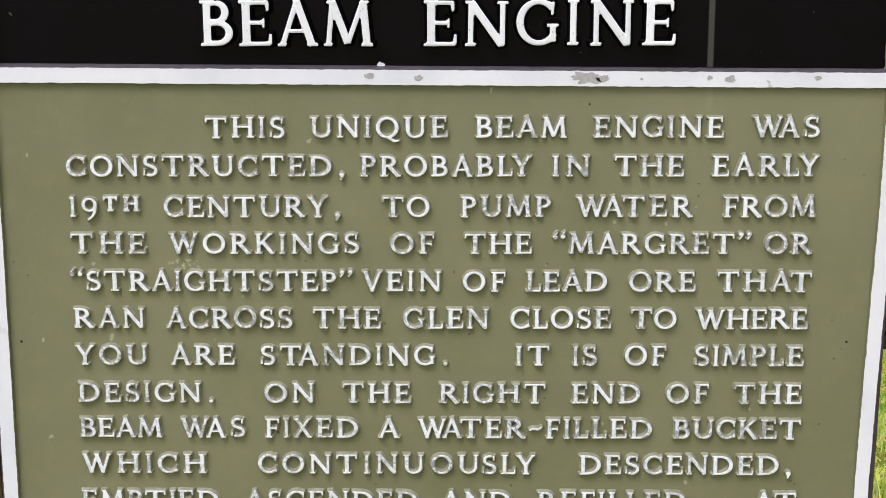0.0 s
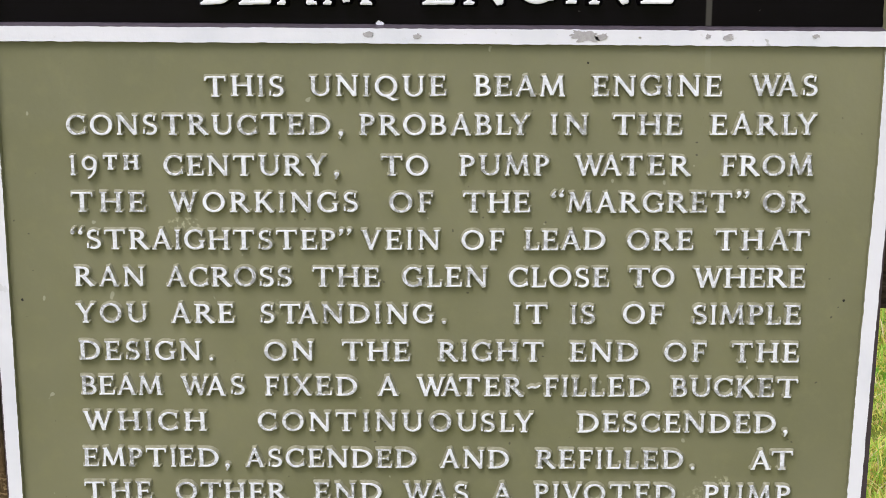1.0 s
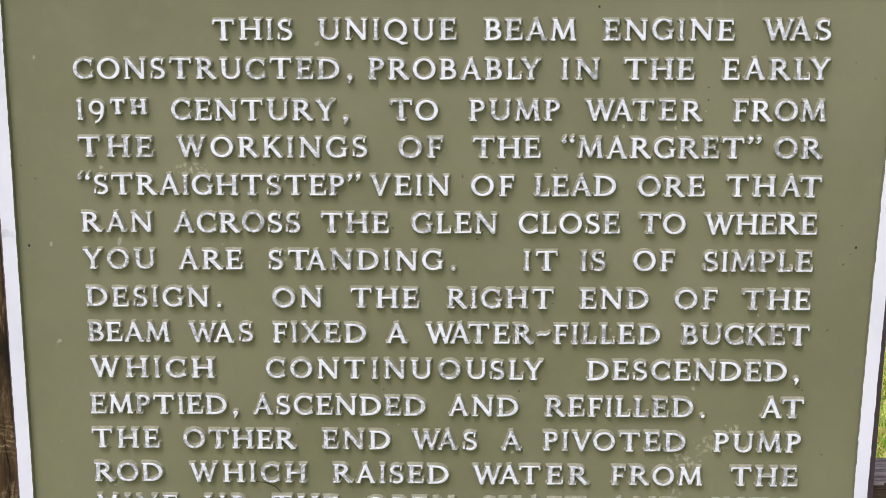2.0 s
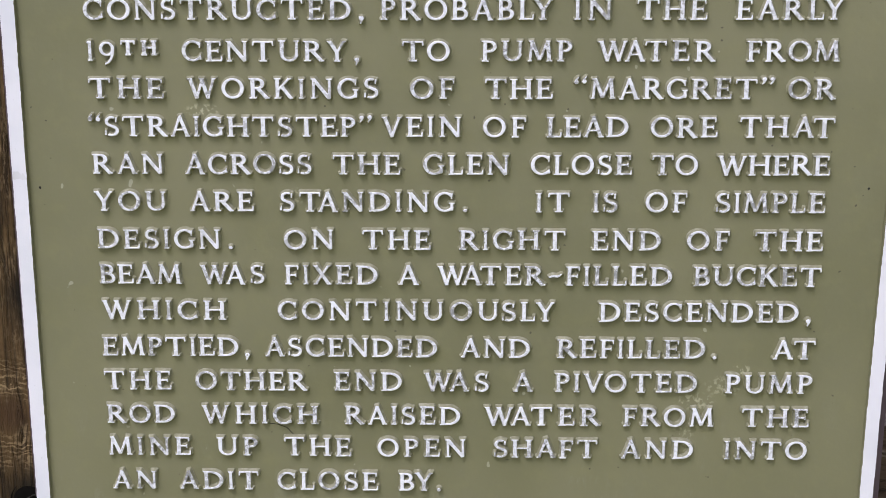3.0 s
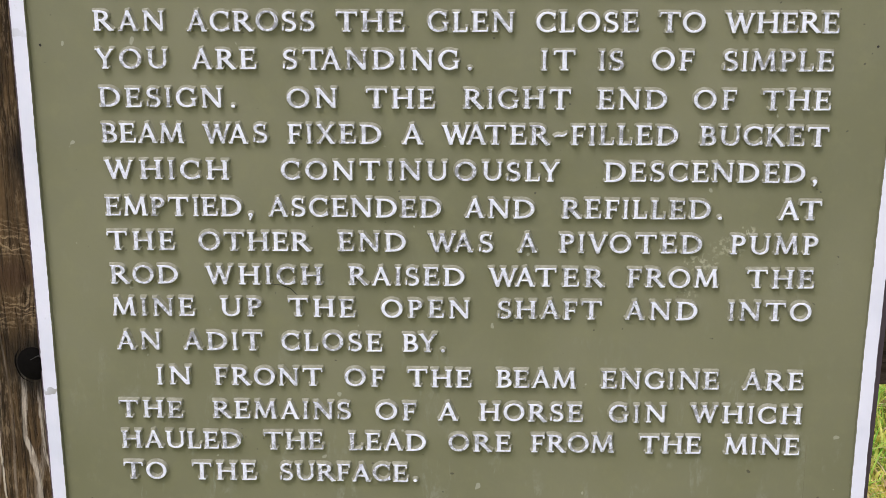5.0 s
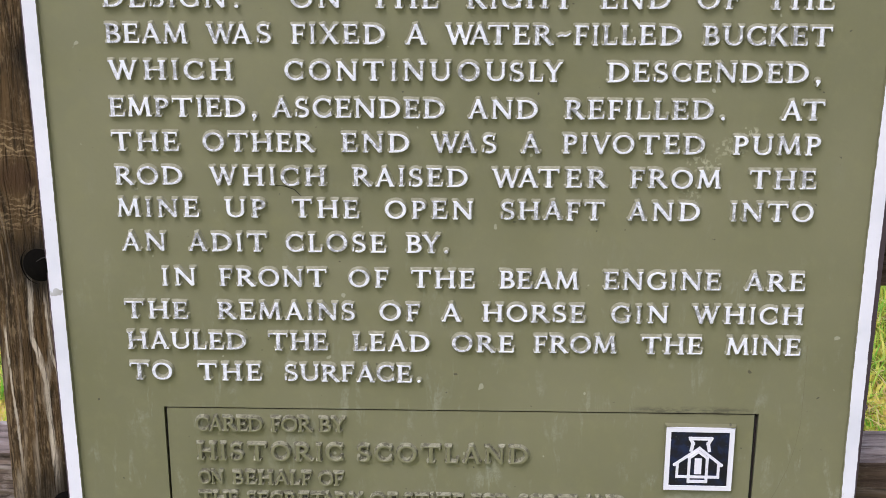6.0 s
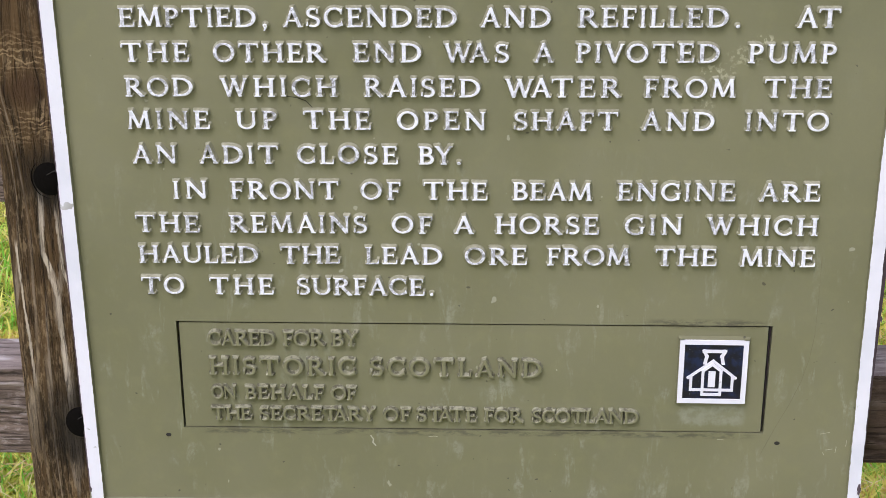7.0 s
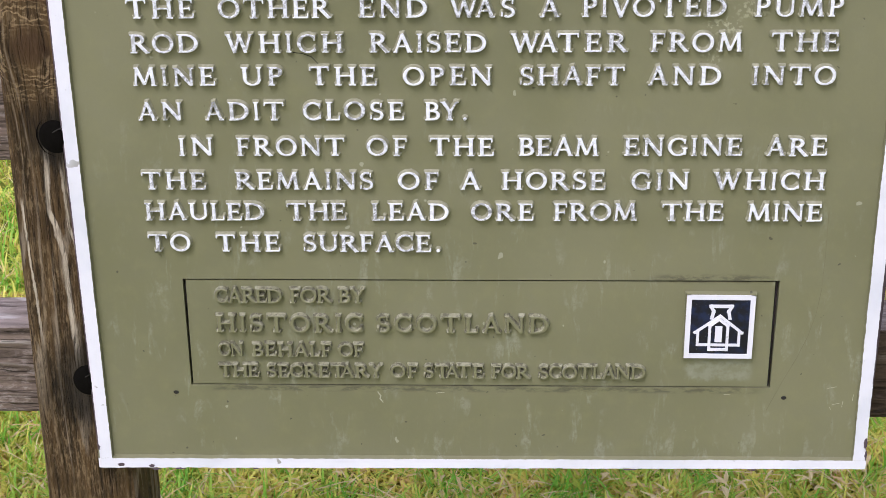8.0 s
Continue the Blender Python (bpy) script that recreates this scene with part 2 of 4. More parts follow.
def worn_enamel():
    m = Nodes("navy_enamel", 0.38)
    c = m.mix(m.ramp(m.noise(90, 3), 0.42, 0.66), (0.005, 0.005, 0.014), (0.010, 0.018, 0.060))
    c = m.mix(m.ramp(m.noise(420, 3), 0.64, 0.74, 0, 0.5), c, (0.16, 0.16, 0.18))
    m.bump(m.noise(300, 3), 0.0004, 0.5)
    return m.color(c)


navy = worn_enamel()
post_wood = old_wood("dark_post_timber", 2, ((0.024, 0.014, 0.005), (0.092, 0.055, 0.021), (0.24, 0.17, 0.090), (0.48, 0.41, 0.31)), 1.6, 0.72, (
    (0.0034, ((0.757, -0.020), (0.690, -0.023), (0.665, -0.017), (0.640, -0.013), (0.525, -0.0105))),
    (0.0018, ((0.738, -0.0075), (0.676, -0.0055), (0.649, -0.0005), (0.610, 0.0045), (0.575, 0.007))),
    (0.0022, ((0.716, -0.0028), (0.681, 0.0030), (0.654, 0.0070), (0.620, 0.010))),
    (0.0016, ((0.700, -0.0485), (0.640, -0.0465), (0.590, -0.0440), (0.550, -0.043)))), 0.35,
    ((-0.024, 0.850, 0.027),), ((-0.009, 0.763, 0.031), (-0.0025, 0.503, 0.050), (0.012, 0.955, 0.036)))
rail_wood = old_wood("grey_rail_timber", 0, ((0.055, 0.040, 0.030), (0.18, 0.135, 0.105), (0.32, 0.27, 0.24), (0.45, 0.40, 0.37)), 0.8)
brown_rail = old_wood("dark_brown_rail_timber", 0, ((0.026, 0.016, 0.010), (0.075, 0.050, 0.032), (0.15, 0.115, 0.085), (0.24, 0.20, 0.16)), 0.8)
# slightly paler than the bolt: colour of the glint drawn on its head
glint = plain("dull_glint_line", (0.018, 0.015, 0.012), 0.8)
# bolt heads lie nearly flush; near-black stands for the drilled hole's shade
bolt_black = plain("black_knot", (0.003, 0.0024, 0.0018), 0.9, 0.6, 200)
bolt_black.node_tree.nodes["Principled BSDF"].inputs["Specular IOR Level"].default_value = 0.08
rail_top = old_wood("bleached_rail_top", 0, ((0.16, 0.125, 0.11), (0.29, 0.24, 0.22), (0.40, 0.355, 0.34), (0.48, 0.44, 0.43)), 0.8)


def ground_soil():
    m = Nodes("mossy_turf", 0.95, specular=0.1)
    c = m.mix(m.ramp(m.noise(6, 5), 0.35, 0.65), (0.15, 0.20, 0.03), (0.34, 0.29, 0.06))
    c = m.mix(m.ramp(m.noise(40, 4), 0.45, 0.7), c, (0.14, 0.19, 0.03))
    c = m.mix(m.ramp(m.noise(25, 4), 0.58, 0.70, 0, 0.7), c, (0.40, 0.27, 0.12))
    m.bump(m.noise(60, 5), 0.02, 0.8)
    return m.color(c)


def leafy(name, greens, shine=0.45):
    """Thin leaves that let some light through: greens are patch colours, then a yellow and a straw for single blades."""
    deep, light, yellow, straw = greens
    m = Nodes(name, shine, specular=0.35)
    r = m.island()
    patch = m.noise(13, 4)
    c = m.mix(m.ramp(patch, 0.40, 0.58), deep, light)
    c = m.mix(m.ramp(m.calc("ADD", r, m.calc("MULTIPLY", patch, 0.9)), 1.10, 1.26), c, yellow)
    c = m.mix(m.ramp(r, 0.94, 0.97), c, straw)
    glow = m.t.nodes.new("ShaderNodeBsdfTranslucent")
    m.put(c, glow.inputs["Color"])
    both = m.t.nodes.new("ShaderNodeMixShader")
    both.inputs[0].default_value = 0.4
    m.put(m.bsdf.outputs[0], both.inputs[1])
    m.put(glow.outputs[0], both.inputs[2])
    m.put(both.outputs[0], m.t.nodes["Material Output"].inputs["Surface"])
    return m.color(c)


turf = ground_soil()
blades = leafy("grass_blades", ((0.20, 0.48, 0.04), (0.44, 0.62, 0.09), (0.74, 0.70, 0.16), (0.80, 0.68, 0.44)))
moss = leafy("moss_fronds", ((0.56, 0.62, 0.10), (0.78, 0.70, 0.16), (0.82, 0.62, 0.26), (0.74, 0.52, 0.26)), 0.8)
dry = leafy("dead_straw", ((0.76, 0.60, 0.36), (0.84, 0.70, 0.44), (0.72, 0.52, 0.28), (0.88, 0.78, 0.58)), 0.7)


# ---- builders ----
def mesh_of(name, verts, faces, mats, index=None, smooth=False):
    me = bpy.data.meshes.new(name)
    me.from_pydata([tuple(v) for v in verts], [], [tuple(f) for f in faces])
    for m in mats:
        me.materials.append(m)
    if index is not None:
        me.polygons.foreach_set("material_index", np.asarray(index, dtype=np.int32))
    if smooth:
        me.polygons.foreach_set("use_smooth", np.ones(len(me.polygons), dtype=bool))
    me.update()
    return me


def thing(name, place=(0, 0, 0), **tags):
    ob = new(name)
    ob.location = place
    ob.empty_display_size = 0.1
    return tagged(ob, **tags)


def under(ob, parent):
    ob.parent = parent
    return ob


def part(name, bm, mat, parent, label=""):
    """One bmesh, given in world places, as one mesh under a thing or a part that has no turn."""
    base = Vector((0, 0, 0))
    p = parent
    while p:
        base += p.location
        p = p.parent
    bmesh.ops.translate(bm, verts=bm.verts, vec=-base)
    me = bpy.data.meshes.new(name)
    bm.to_mesh(me)
    bm.free()
    for m in mat if isinstance(mat, (list, tuple)) else [mat]:
        me.materials.append(m)
    return tagged(under(new(name, me), parent), label=label)


def block(x0, x1, y0, y1, z0, z1, bevel=0.0, rows=1, bm=None):
    """A box in world places; rows: bevel steps."""
    bm = bm or bmesh.new()
    got = bmesh.ops.create_cube(bm, size=1)["verts"]
    for v in got:
        v.co = Vector((x0 if v.co.x < 0 else x1, y0 if v.co.y < 0 else y1, z0 if v.co.z < 0 else z1))
    if bevel:
        edges = list({e for v in got for e in v.link_edges})
        bmesh.ops.bevel(bm, geom=edges, offset=bevel, segments=rows, affect="EDGES", profile=0.6)
    return bm


def slab(corners, y_top, y_back, draft, wobble=0.0, seed=0.0, step=0.012, sides=(0, 0, 0, 0)):
    """A raised flat bar on the plate, seen from the front as a box (x0, x1, z0, z1), with sloping sides and slightly uneven edges. sides: paint numbers of its sides at x0, x1, z0, z1."""
    x0, x1, z0, z1 = corners
    nx, nz = max(1, int((x1 - x0) / step)), max(1, int((z1 - z0) / step))
    ring = [(x0 + (x1 - x0) * i / nx, z0) for i in range(nx)] + [(x1, z0 + (z1 - z0) * i / nz) for i in range(nz)]
    ring += [(x1 - (x1 - x0) * i / nx, z1) for i in range(nx)] + [(x0, z1 - (z1 - z0) * i / nz) for i in range(nz)]
    cx, cz = (x0 + x1) / 2, (z0 + z1) / 2
    bm = bmesh.new()
    top, back = [], []
    for x, z in ring:
        j = wobble * (noise.noise((x * 45 + seed, z * 45, seed * 3.1)) * 0.5 + noise.noise((x * 160 + seed, z * 210, seed)))
        k = wobble * (noise.noise((x * 45 - seed, z * 45, seed * 5.7 + 9)) * 0.5 + noise.noise((x * 160 - seed, z * 210, seed + 4)))
        sx = 1 if x == x1 else -1 if x == x0 else 0
        sz = 1 if z == z1 else -1 if z == z0 else 0
        top.append(bm.verts.new((x + j * abs(sx), y_top, z + k * abs(sz))))
        back.append(bm.verts.new((x + j * abs(sx) + sx * draft, y_back, z + k * abs(sz) + sz * draft)))
    n = len(top)
    bm.faces.new(top)
    bm.faces.new(back[::-1])
    for i in range(n):
        f = bm.faces.new((top[i], back[i], back[(i + 1) % n], top[(i + 1) % n]))
        mx, mz = (top[i].co.x + top[(i + 1) % n].co.x) / 2, (top[i].co.z + top[(i + 1) % n].co.z) / 2
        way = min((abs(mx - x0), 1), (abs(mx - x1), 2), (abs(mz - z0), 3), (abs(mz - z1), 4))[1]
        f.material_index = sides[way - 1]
    bmesh.ops.recalc_face_normals(bm, faces=bm.faces)
    bmesh.ops.triangulate(bm, faces=[f for f in bm.faces if len(f.verts) > 4])
    return bm


# ---- roman capitals, drawn with strokes: cap height 1, stem STEM, hairline THIN ----
STEM, THIN, SERIF = 0.164, 0.112, 0.070


def bar(x0, y0, x1, y1, w0, w1=None):
    w1 = w0 if w1 is None else w1

    def d(X, Y):
        lx, ly = x1 - x0, y1 - y0
        n = math.hypot(lx, ly)
        ux, uy = lx / n, ly / n
        along = (X - x0) * ux + (Y - y0) * uy
        side = np.abs((Y - y0) * ux - (X - x0) * uy)
        half = (w0 + (w1 - w0) * np.clip(along / n, 0, 1)) / 2
        a, b = side - half, np.abs(along - n / 2) - n / 2
        return np.hypot(np.maximum(a, 0), np.maximum(b, 0)) + np.minimum(np.maximum(a, b), 0)
    return d


def arc(cx, cy, rx, ry, a0=0.0, a1=360.0, wide=STEM, thin=THIN):
    """A piece of an oval ring, thick at its sides, from angle a0 to a1 in degrees."""
    def d(X, Y):
        qx, qy = (X - cx) / rx, (Y - cy) / ry
        rho = np.maximum(np.hypot(qx, qy), 1e-4)
        away = np.abs(rho - 1) * np.hypot(X - cx, Y - cy) / rho
        half = (thin + (wide - thin) * np.abs(qx / rho) ** 1.5) / 2
        got = away - half
        if a1 - a0 < 359:
            ang = (np.degrees(np.arctan2(qy, qx)) - a0) % 360
            span = a1 - a0
            past = np.where(ang > span, np.minimum(ang - span, 360 - ang), -90.0)
            got = np.maximum(got, np.radians(past) * min(rx, ry))
        return got
    return d


def dot(x, y, r):
    return lambda X, Y: np.hypot(X - x, Y - y) - r


def foot(x, half=STEM / 2 + SERIF, y=0.03):
    return bar(x - half, y, x + half, y, 0.072)


def head(x, half=STEM / 2 + SERIF):
    return foot(x, half, 0.97)


def stem(x, w=STEM):
    return [bar(x, 0, x, 1, w), foot(x), head(x)]


def bowl(x0, low, high, xr, xm):
    mid, t = (low + high) / 2, THIN / 2
    return [bar(x0, high - t, xm, high - t, THIN), bar(x0, low + t, xm, low + t, THIN),
            arc(xm, mid, xr - xm - STEM / 2, (high - low) / 2 - t, -90, 90)]


def arm(x0, x1, y, tick=0.0):
    end = x1 - 0.03
    return [bar(x0, y, x1, y, 0.09)] + ([bar(end, y, end + 0.015, y + tick, 0.08, 0.05)] if tick else [])


def quote(x, turn):
    s = -1 if turn else 1
    y = 0.98 if turn else 0.84
    return [dot(x, y, 0.10), bar(x - 0.03 * s, y, x + 0.00 * s, y + 0.15 * s, 0.13, 0.09), bar(x, y + 0.13 * s, x + 0.09 * s, y + 0.26 * s, 0.09, 0.04)]


def small(parts, lift, k):
    return [lambda X, Y, p=p: p(X / k, (Y - lift) / k) * k for p in parts]


def alphabet():
    """Each capital: its width and its strokes."""
    g = {}
    l = STEM / 2 + SERIF
    g["A"] = (0.88, [bar(0.10, 0, 0.44, 1, THIN), bar(0.42, 1.03, 0.77, 0, STEM), bar(0.22, 0.33, 0.64, 0.33, 0.08), foot(0.10, 0.1), foot(0.77, 0.12)])
    g["B"] = (0.72, stem(l) + bowl(l, 0.48, 1, 0.64, 0.36) + bowl(l, 0, 0.56, 0.72, 0.38))
    g["C"] = (0.86, [arc(0.49, 0.5, 0.41, 0.455, 42, 318), bar(0.79, 0.64, 0.80, 0.95, 0.05, 0.1), bar(0.80, 0.33, 0.83, 0.08, 0.04, 0.08)])
    g["D"] = (0.90, stem(l) + bowl(l, 0, 1, 0.90, 0.36))
    g["E"] = (0.66, stem(l) + arm(l, 0.61, 0.955, -0.2) + arm(l, 0.52, 0.51) + [bar(0.5, 0.4, 0.5, 0.62, 0.05)] + arm(l, 0.66, 0.045, 0.22))
    g["F"] = (0.62, stem(l) + arm(l, 0.62, 0.955, -0.2) + arm(l, 0.52, 0.49) + [bar(0.5, 0.38, 0.5, 0.60, 0.05)])
    g["G"] = (0.92, [arc(0.49, 0.5, 0.41, 0.455, 42, 325), bar(0.79, 0.66, 0.80, 0.95, 0.05, 0.1), bar(0.80, 0.06, 0.80, 0.44, 0.13), foot(0.80, 0.13, 0.43)])
    g["H"] = (0.92, stem(l) + stem(0.92 - l) + [bar(l, 0.52, 0.92 - l, 0.52, 0.085)])
    g["I"] = (2 * l, stem(l))
    g["J"] = (0.4, [bar(0.25, 0.1, 0.25, 1, STEM), head(0.25), bar(0.25, 0.12, 0.02, -0.1, 0.12, 0.06)])
    g["K"] = (0.84, stem(l) + [bar(0.2, 0.44, 0.68, 1, THIN), bar(0.34, 0.60, 0.76, 0, STEM), head(0.68, 0.1), foot(0.76, 0.1)])
    g["L"] = (0.64, stem(l) + arm(l, 0.64, 0.045, 0.24))
    g["M"] = (1.10, [bar(0.11, 0, 0.20, 1, THIN), bar(0.19, 1, 0.54, 0.06, STEM), bar(0.54, 0.06, 0.88, 1, THIN), bar(0.88, 1, 0.97, 0, STEM),
                     foot(0.11, 0.1), foot(0.97, 0.13), head(0.17, 0.1), head(0.91, 0.1)])
    g["N"] = (0.92, [bar(0.12, 0, 0.12, 1, 0.11), bar(0.12, 0.98, 0.79, 0.02, STEM), bar(0.80, 0, 0.80, 1, 0.11), foot(0.12, 0.12), head(0.10, 0.1), head(0.80, 0.12)])
    g["O"] = (0.98, [arc(0.49, 0.5, 0.415, 0.455)])
    g["P"] = (0.66, stem(l) + bowl(l, 0.44, 1, 0.66, 0.34))
    g["Q"] = (0.98, [arc(0.49, 0.5, 0.415, 0.455), bar(0.46, 0.06, 0.80, -0.16, 0.12, 0.13), bar(0.78, -0.15, 1.02, -0.13, 0.12, 0.05)])
    g["R"] = (0.80, stem(l) + bowl(l, 0.46, 1, 0.64, 0.34) + [bar(0.36, 0.5, 0.74, 0, STEM), foot(0.75, 0.09)])
    g["S"] = (0.62, [arc(0.31, 0.735, 0.205, 0.215, 55, 262, 0.14, 0.115), arc(0.31, 0.275, 0.235, 0.225, -125, 82, 0.14, 0.115),
                     bar(0.20, 0.57, 0.45, 0.43, 0.13), bar(0.50, 0.70, 0.51, 0.95, 0.05, 0.09), bar(0.06, 0.30, 0.05, 0.05, 0.05, 0.09)])
    g["T"] = (0.84, [bar(0.42, 0, 0.42, 1, STEM), foot(0.42), bar(0.02, 0.955, 0.82, 0.955, 0.09), bar(0.05, 0.95, 0.03, 0.76, 0.08, 0.05), bar(0.79, 0.95, 0.81, 0.76, 0.08, 0.05)])
    g["U"] = (0.88, [bar(l, 0.36, l, 1, STEM), head(l), bar(0.77, 0.36, 0.77, 1, 0.11), head(0.77, 0.11), arc(0.46, 0.37, 0.31, 0.32, 180, 360, 0.14, 0.10)])
    g["V"] = (0.86, [bar(0.10, 1, 0.44, 0, STEM), bar(0.42, 0, 0.76, 1, THIN), head(0.10, 0.12), head(0.76, 0.1)])
    g["W"] = (1.26, [bar(0.10, 1, 0.40, 0, STEM), bar(0.38, 0, 0.65, 0.95, THIN), bar(0.62, 0.97, 0.90, 0, STEM), bar(0.88, 0, 1.16, 1, THIN), head(0.10, 0.12), head(1.16, 0.1), head(0.62, 0.11)])
    g["X"] = (0.84, [bar(0.12, 1, 0.72, 0, STEM), bar(0.11, 0, 0.70, 1, THIN), head(0.12, 0.11), head(0.71, 0.1), foot(0.11, 0.1), foot(0.73, 0.11)])
    g["Y"] = (0.84, [bar(0.10, 1, 0.42, 0.46, STEM), bar(0.74, 1, 0.43, 0.46, THIN), bar(0.42, 0, 0.42, 0.5, STEM), foot(0.42), head(0.10, 0.12), head(0.74, 0.1)])
    g["1"] = (0.26, [bar(0.15, 0, 0.15, 1, 0.13), foot(0.15, 0.11), bar(0.15, 0.98, 0.03, 0.90, 0.08)])
    g["9"] = (0.68, [arc(0.34, 0.60, 0.255, 0.30, 0, 360, 0.14, 0.10), arc(0.16, 0.52, 0.43, 0.68, -78, 12, 0.13, 0.08)])
    g["t"] = (0.60, [lambda X, Y, p=p: p(X, Y) - 0.022 for p in small(g["T"][1], 0.30, 0.70)])
    g["h"] = (0.66, [lambda X, Y, p=p: p(X, Y) - 0.022 for p in small(g["H"][1], 0.30, 0.70)])
    g["."] = (0.20, [dot(0.1, 0.07, 0.09)])
    g[","] = (0.22, [dot(0.11, 0.08, 0.105), bar(0.15, 0.06, 0.07, -0.20, 0.15, 0.05)])
    g["-"] = (0.60, [bar(0.02, 0.42, 0.19, 0.50, 0.08, 0.11), bar(0.18, 0.50, 0.42, 0.46, 0.11), bar(0.41, 0.46, 0.60, 0.60, 0.11, 0.07)])
    g["`"] = (0.20, quote(0.10, False))
    g["'"] = (0.20, quote(0.12, True))
    # the founder's own proportions
    for c, f in (("T", 1.14), ("E", 1.09), ("H", 1.06), ("N", 1.03), ("U", 1.05), ("R", 1.08), ("D", 1.07), ("S", 1.05), ("I", 0.84)):
        w, strokes = g[c]
        g[c] = (w * f, [lambda X, Y, d=d, f=f: d(X / f, Y) for d in strokes])
    return g


# shape of the relief: how far from the outline, and how high there (of the letter's relief)
RELIEF = ((-9.0, 1.0), (-0.03, 1.0), (0.0, 0.95), (0.075, -0.06))


def clipped(poly, level, keep_below):
    """Cuts a polygon of (x, y, d) at one level of d."""
    out = []
    for i, a in enumerate(poly):
        b = poly[(i + 1) % len(poly)]
        ina, inb = (a[2] <= level) == keep_below, (b[2] <= level) == keep_below
        if ina:
            out.append(a)
        if ina != inb:
            k = (level - a[2]) / (b[2] - a[2])
            out.append((a[0] + (b[0] - a[0]) * k, a[1] + (b[1] - a[1]) * k, level))
    return out


def relief_of(strokes, width, step=0.042):
    """The raised shape of a letter: points (x, y, height), faces, and which faces carry the letter's own paint."""
    xs = np.arange(-0.16, width + 0.20, step)
    ys = np.arange(-0.34, 1.18, step)
    X, Y = np.meshgrid(xs, ys, indexing="ij")
    D = np.minimum.reduce([s(X, Y) for s in strokes])
    outer = RELIEF[-1][0]
    pts, faces, painted, seen = [], [], [], {}

    def vertex(p, h):
        key = (round(p[0], 4), round(p[1], 4), round(h, 3))
        if key not in seen:
            seen[key] = len(pts)
            pts.append((p[0], p[1], h))
        return seen[key]

    for i in range(len(xs) - 1):
        for j in range(len(ys) - 1):
            quad = [(X[a, b], Y[a, b], D[a, b]) for a, b in ((i, j), (i + 1, j), (i + 1, j + 1), (i, j + 1))]
            if min(q[2] for q in quad) >= outer:
                continue
            whole = max(q[2] for q in quad) < RELIEF[1][0]
            for tri in ([quad] if whole else [[quad[0], quad[1], quad[2]], [quad[0], quad[2], quad[3]]]):
                for (d0, h0), (d1, h1) in zip(RELIEF, RELIEF[1:]):
                    poly = clipped(clipped(tri, d1, True), d0, False) if len(tri) else []
                    if len(poly) < 3:
                        continue
                    ids = []
                    for p in poly:
                        v = vertex(p, h0 + (h1 - h0) * min(max((p[2] - d0) / (d1 - d0), 0), 1))
                        if v not in ids:
                            ids.append(v)
                    if len(ids) > 2:
                        faces.append(ids)
                        painted.append(d1 <= 0)
    return np.array(pts), faces, painted


GLYPHS = {c: (w, *relief_of(s, w)) for c, (w, s) in alphabet().items()}
SLOPE = 0.008


# how far the founder drew a letter in under its neighbour, in cap heights
KERN = {"TA": -0.40, "AT": -0.28, "WA": -0.40, "AV": -0.2, "LY": -0.22, "US": -0.1, "SL": -0.06, "VO": -0.1, "UO": 0.08, "TI": 0.05, "IN": 0.06}


def kern(a, b):
    return 0.16 if b in ".," else KERN.get(a + b, 0.0)


class Lettering:
    """One size of cast letters: cap height, plate's face, relief, and the paints of the letters' faces and sides."""

    def __init__(self, cap, y_face, relief, paints, broad=1.10):
        self.broad = broad
        self.cap, self.y, self.relief, self.paints, self.made = cap, y_face, relief, paints, {}

    def mesh(self, c):
        if c not in self.made:
            w, pts, fs, painted = GLYPHS[c]
            verts = [(px * self.cap * self.broad, -ph * self.relief, py * self.cap) for px, py, ph in pts]
            self.made[c] = mesh_of("letter", verts, fs, self.paints, [0 if p else 1 for p in painted])
        return self.made[c]

    def word(self, parent, text, x0, x1, z):
        """One raised word between x0 and x1 on the baseline z, letter by letter."""
        want = (x1 - x0) / self.cap
        natural = sum(GLYPHS[c][0] for c in text) * self.broad + sum(kern(a, b) for a, b in zip(text, text[1:]))
        gap = (want - natural) / max(1, len(text) - 1)
        k = 1.0
        if gap < 0.02 or gap > 0.30 or len(text) == 1:
            gap = min(max(gap, 0.02), 0.30)
            k = want / (natural + gap * (len(text) - 1))
        base = local(parent)
        holder = under(new("word"), parent)
        holder.empty_display_size = 0.01
        holder.location = Vector((x0, self.y, z)) - base
        x = 0.0
        for i, c in enumerate(text):
            ob = under(new("letter", self.mesh(c)), holder)
            at = x * k * self.cap
            ob.location = (at, 0, (x0 + at + 0.31) * SLOPE + random.gauss(0, 0.008) * self.cap)
            ob.rotation_euler = (0, random.gauss(0, 0.006) - SLOPE, 0)
            ob.scale = (k, 1, 1 + random.gauss(0, 0.008))
            x += GLYPHS[c][0] * self.broad + gap + kern(c, text[i + 1:i + 2] or " ")

    def line(self, parent, z, words):
        got = words.split()
        for text, a, b in zip(got[0::3], got[1::3], got[2::3]):
            self.word(parent, text, float(a), float(b), z)


def local(parent):
    """Where a part's own origin stands in the world."""
    base = Vector((0, 0, 0))
    while parent:
        base += parent.location
        parent = parent.parent
    return base


# ---- the ground: one sheet to the horizon ----
def ground_height(x, y):
    near = max(0.0, 1 - math.hypot(x, y - 1) / 9)
    return near * (0.03 * noise.noise((x * 1.7, y * 1.7, 3.1)) + 0.012 * noise.noise((x * 6, y * 6, 8.2))) - 0.01


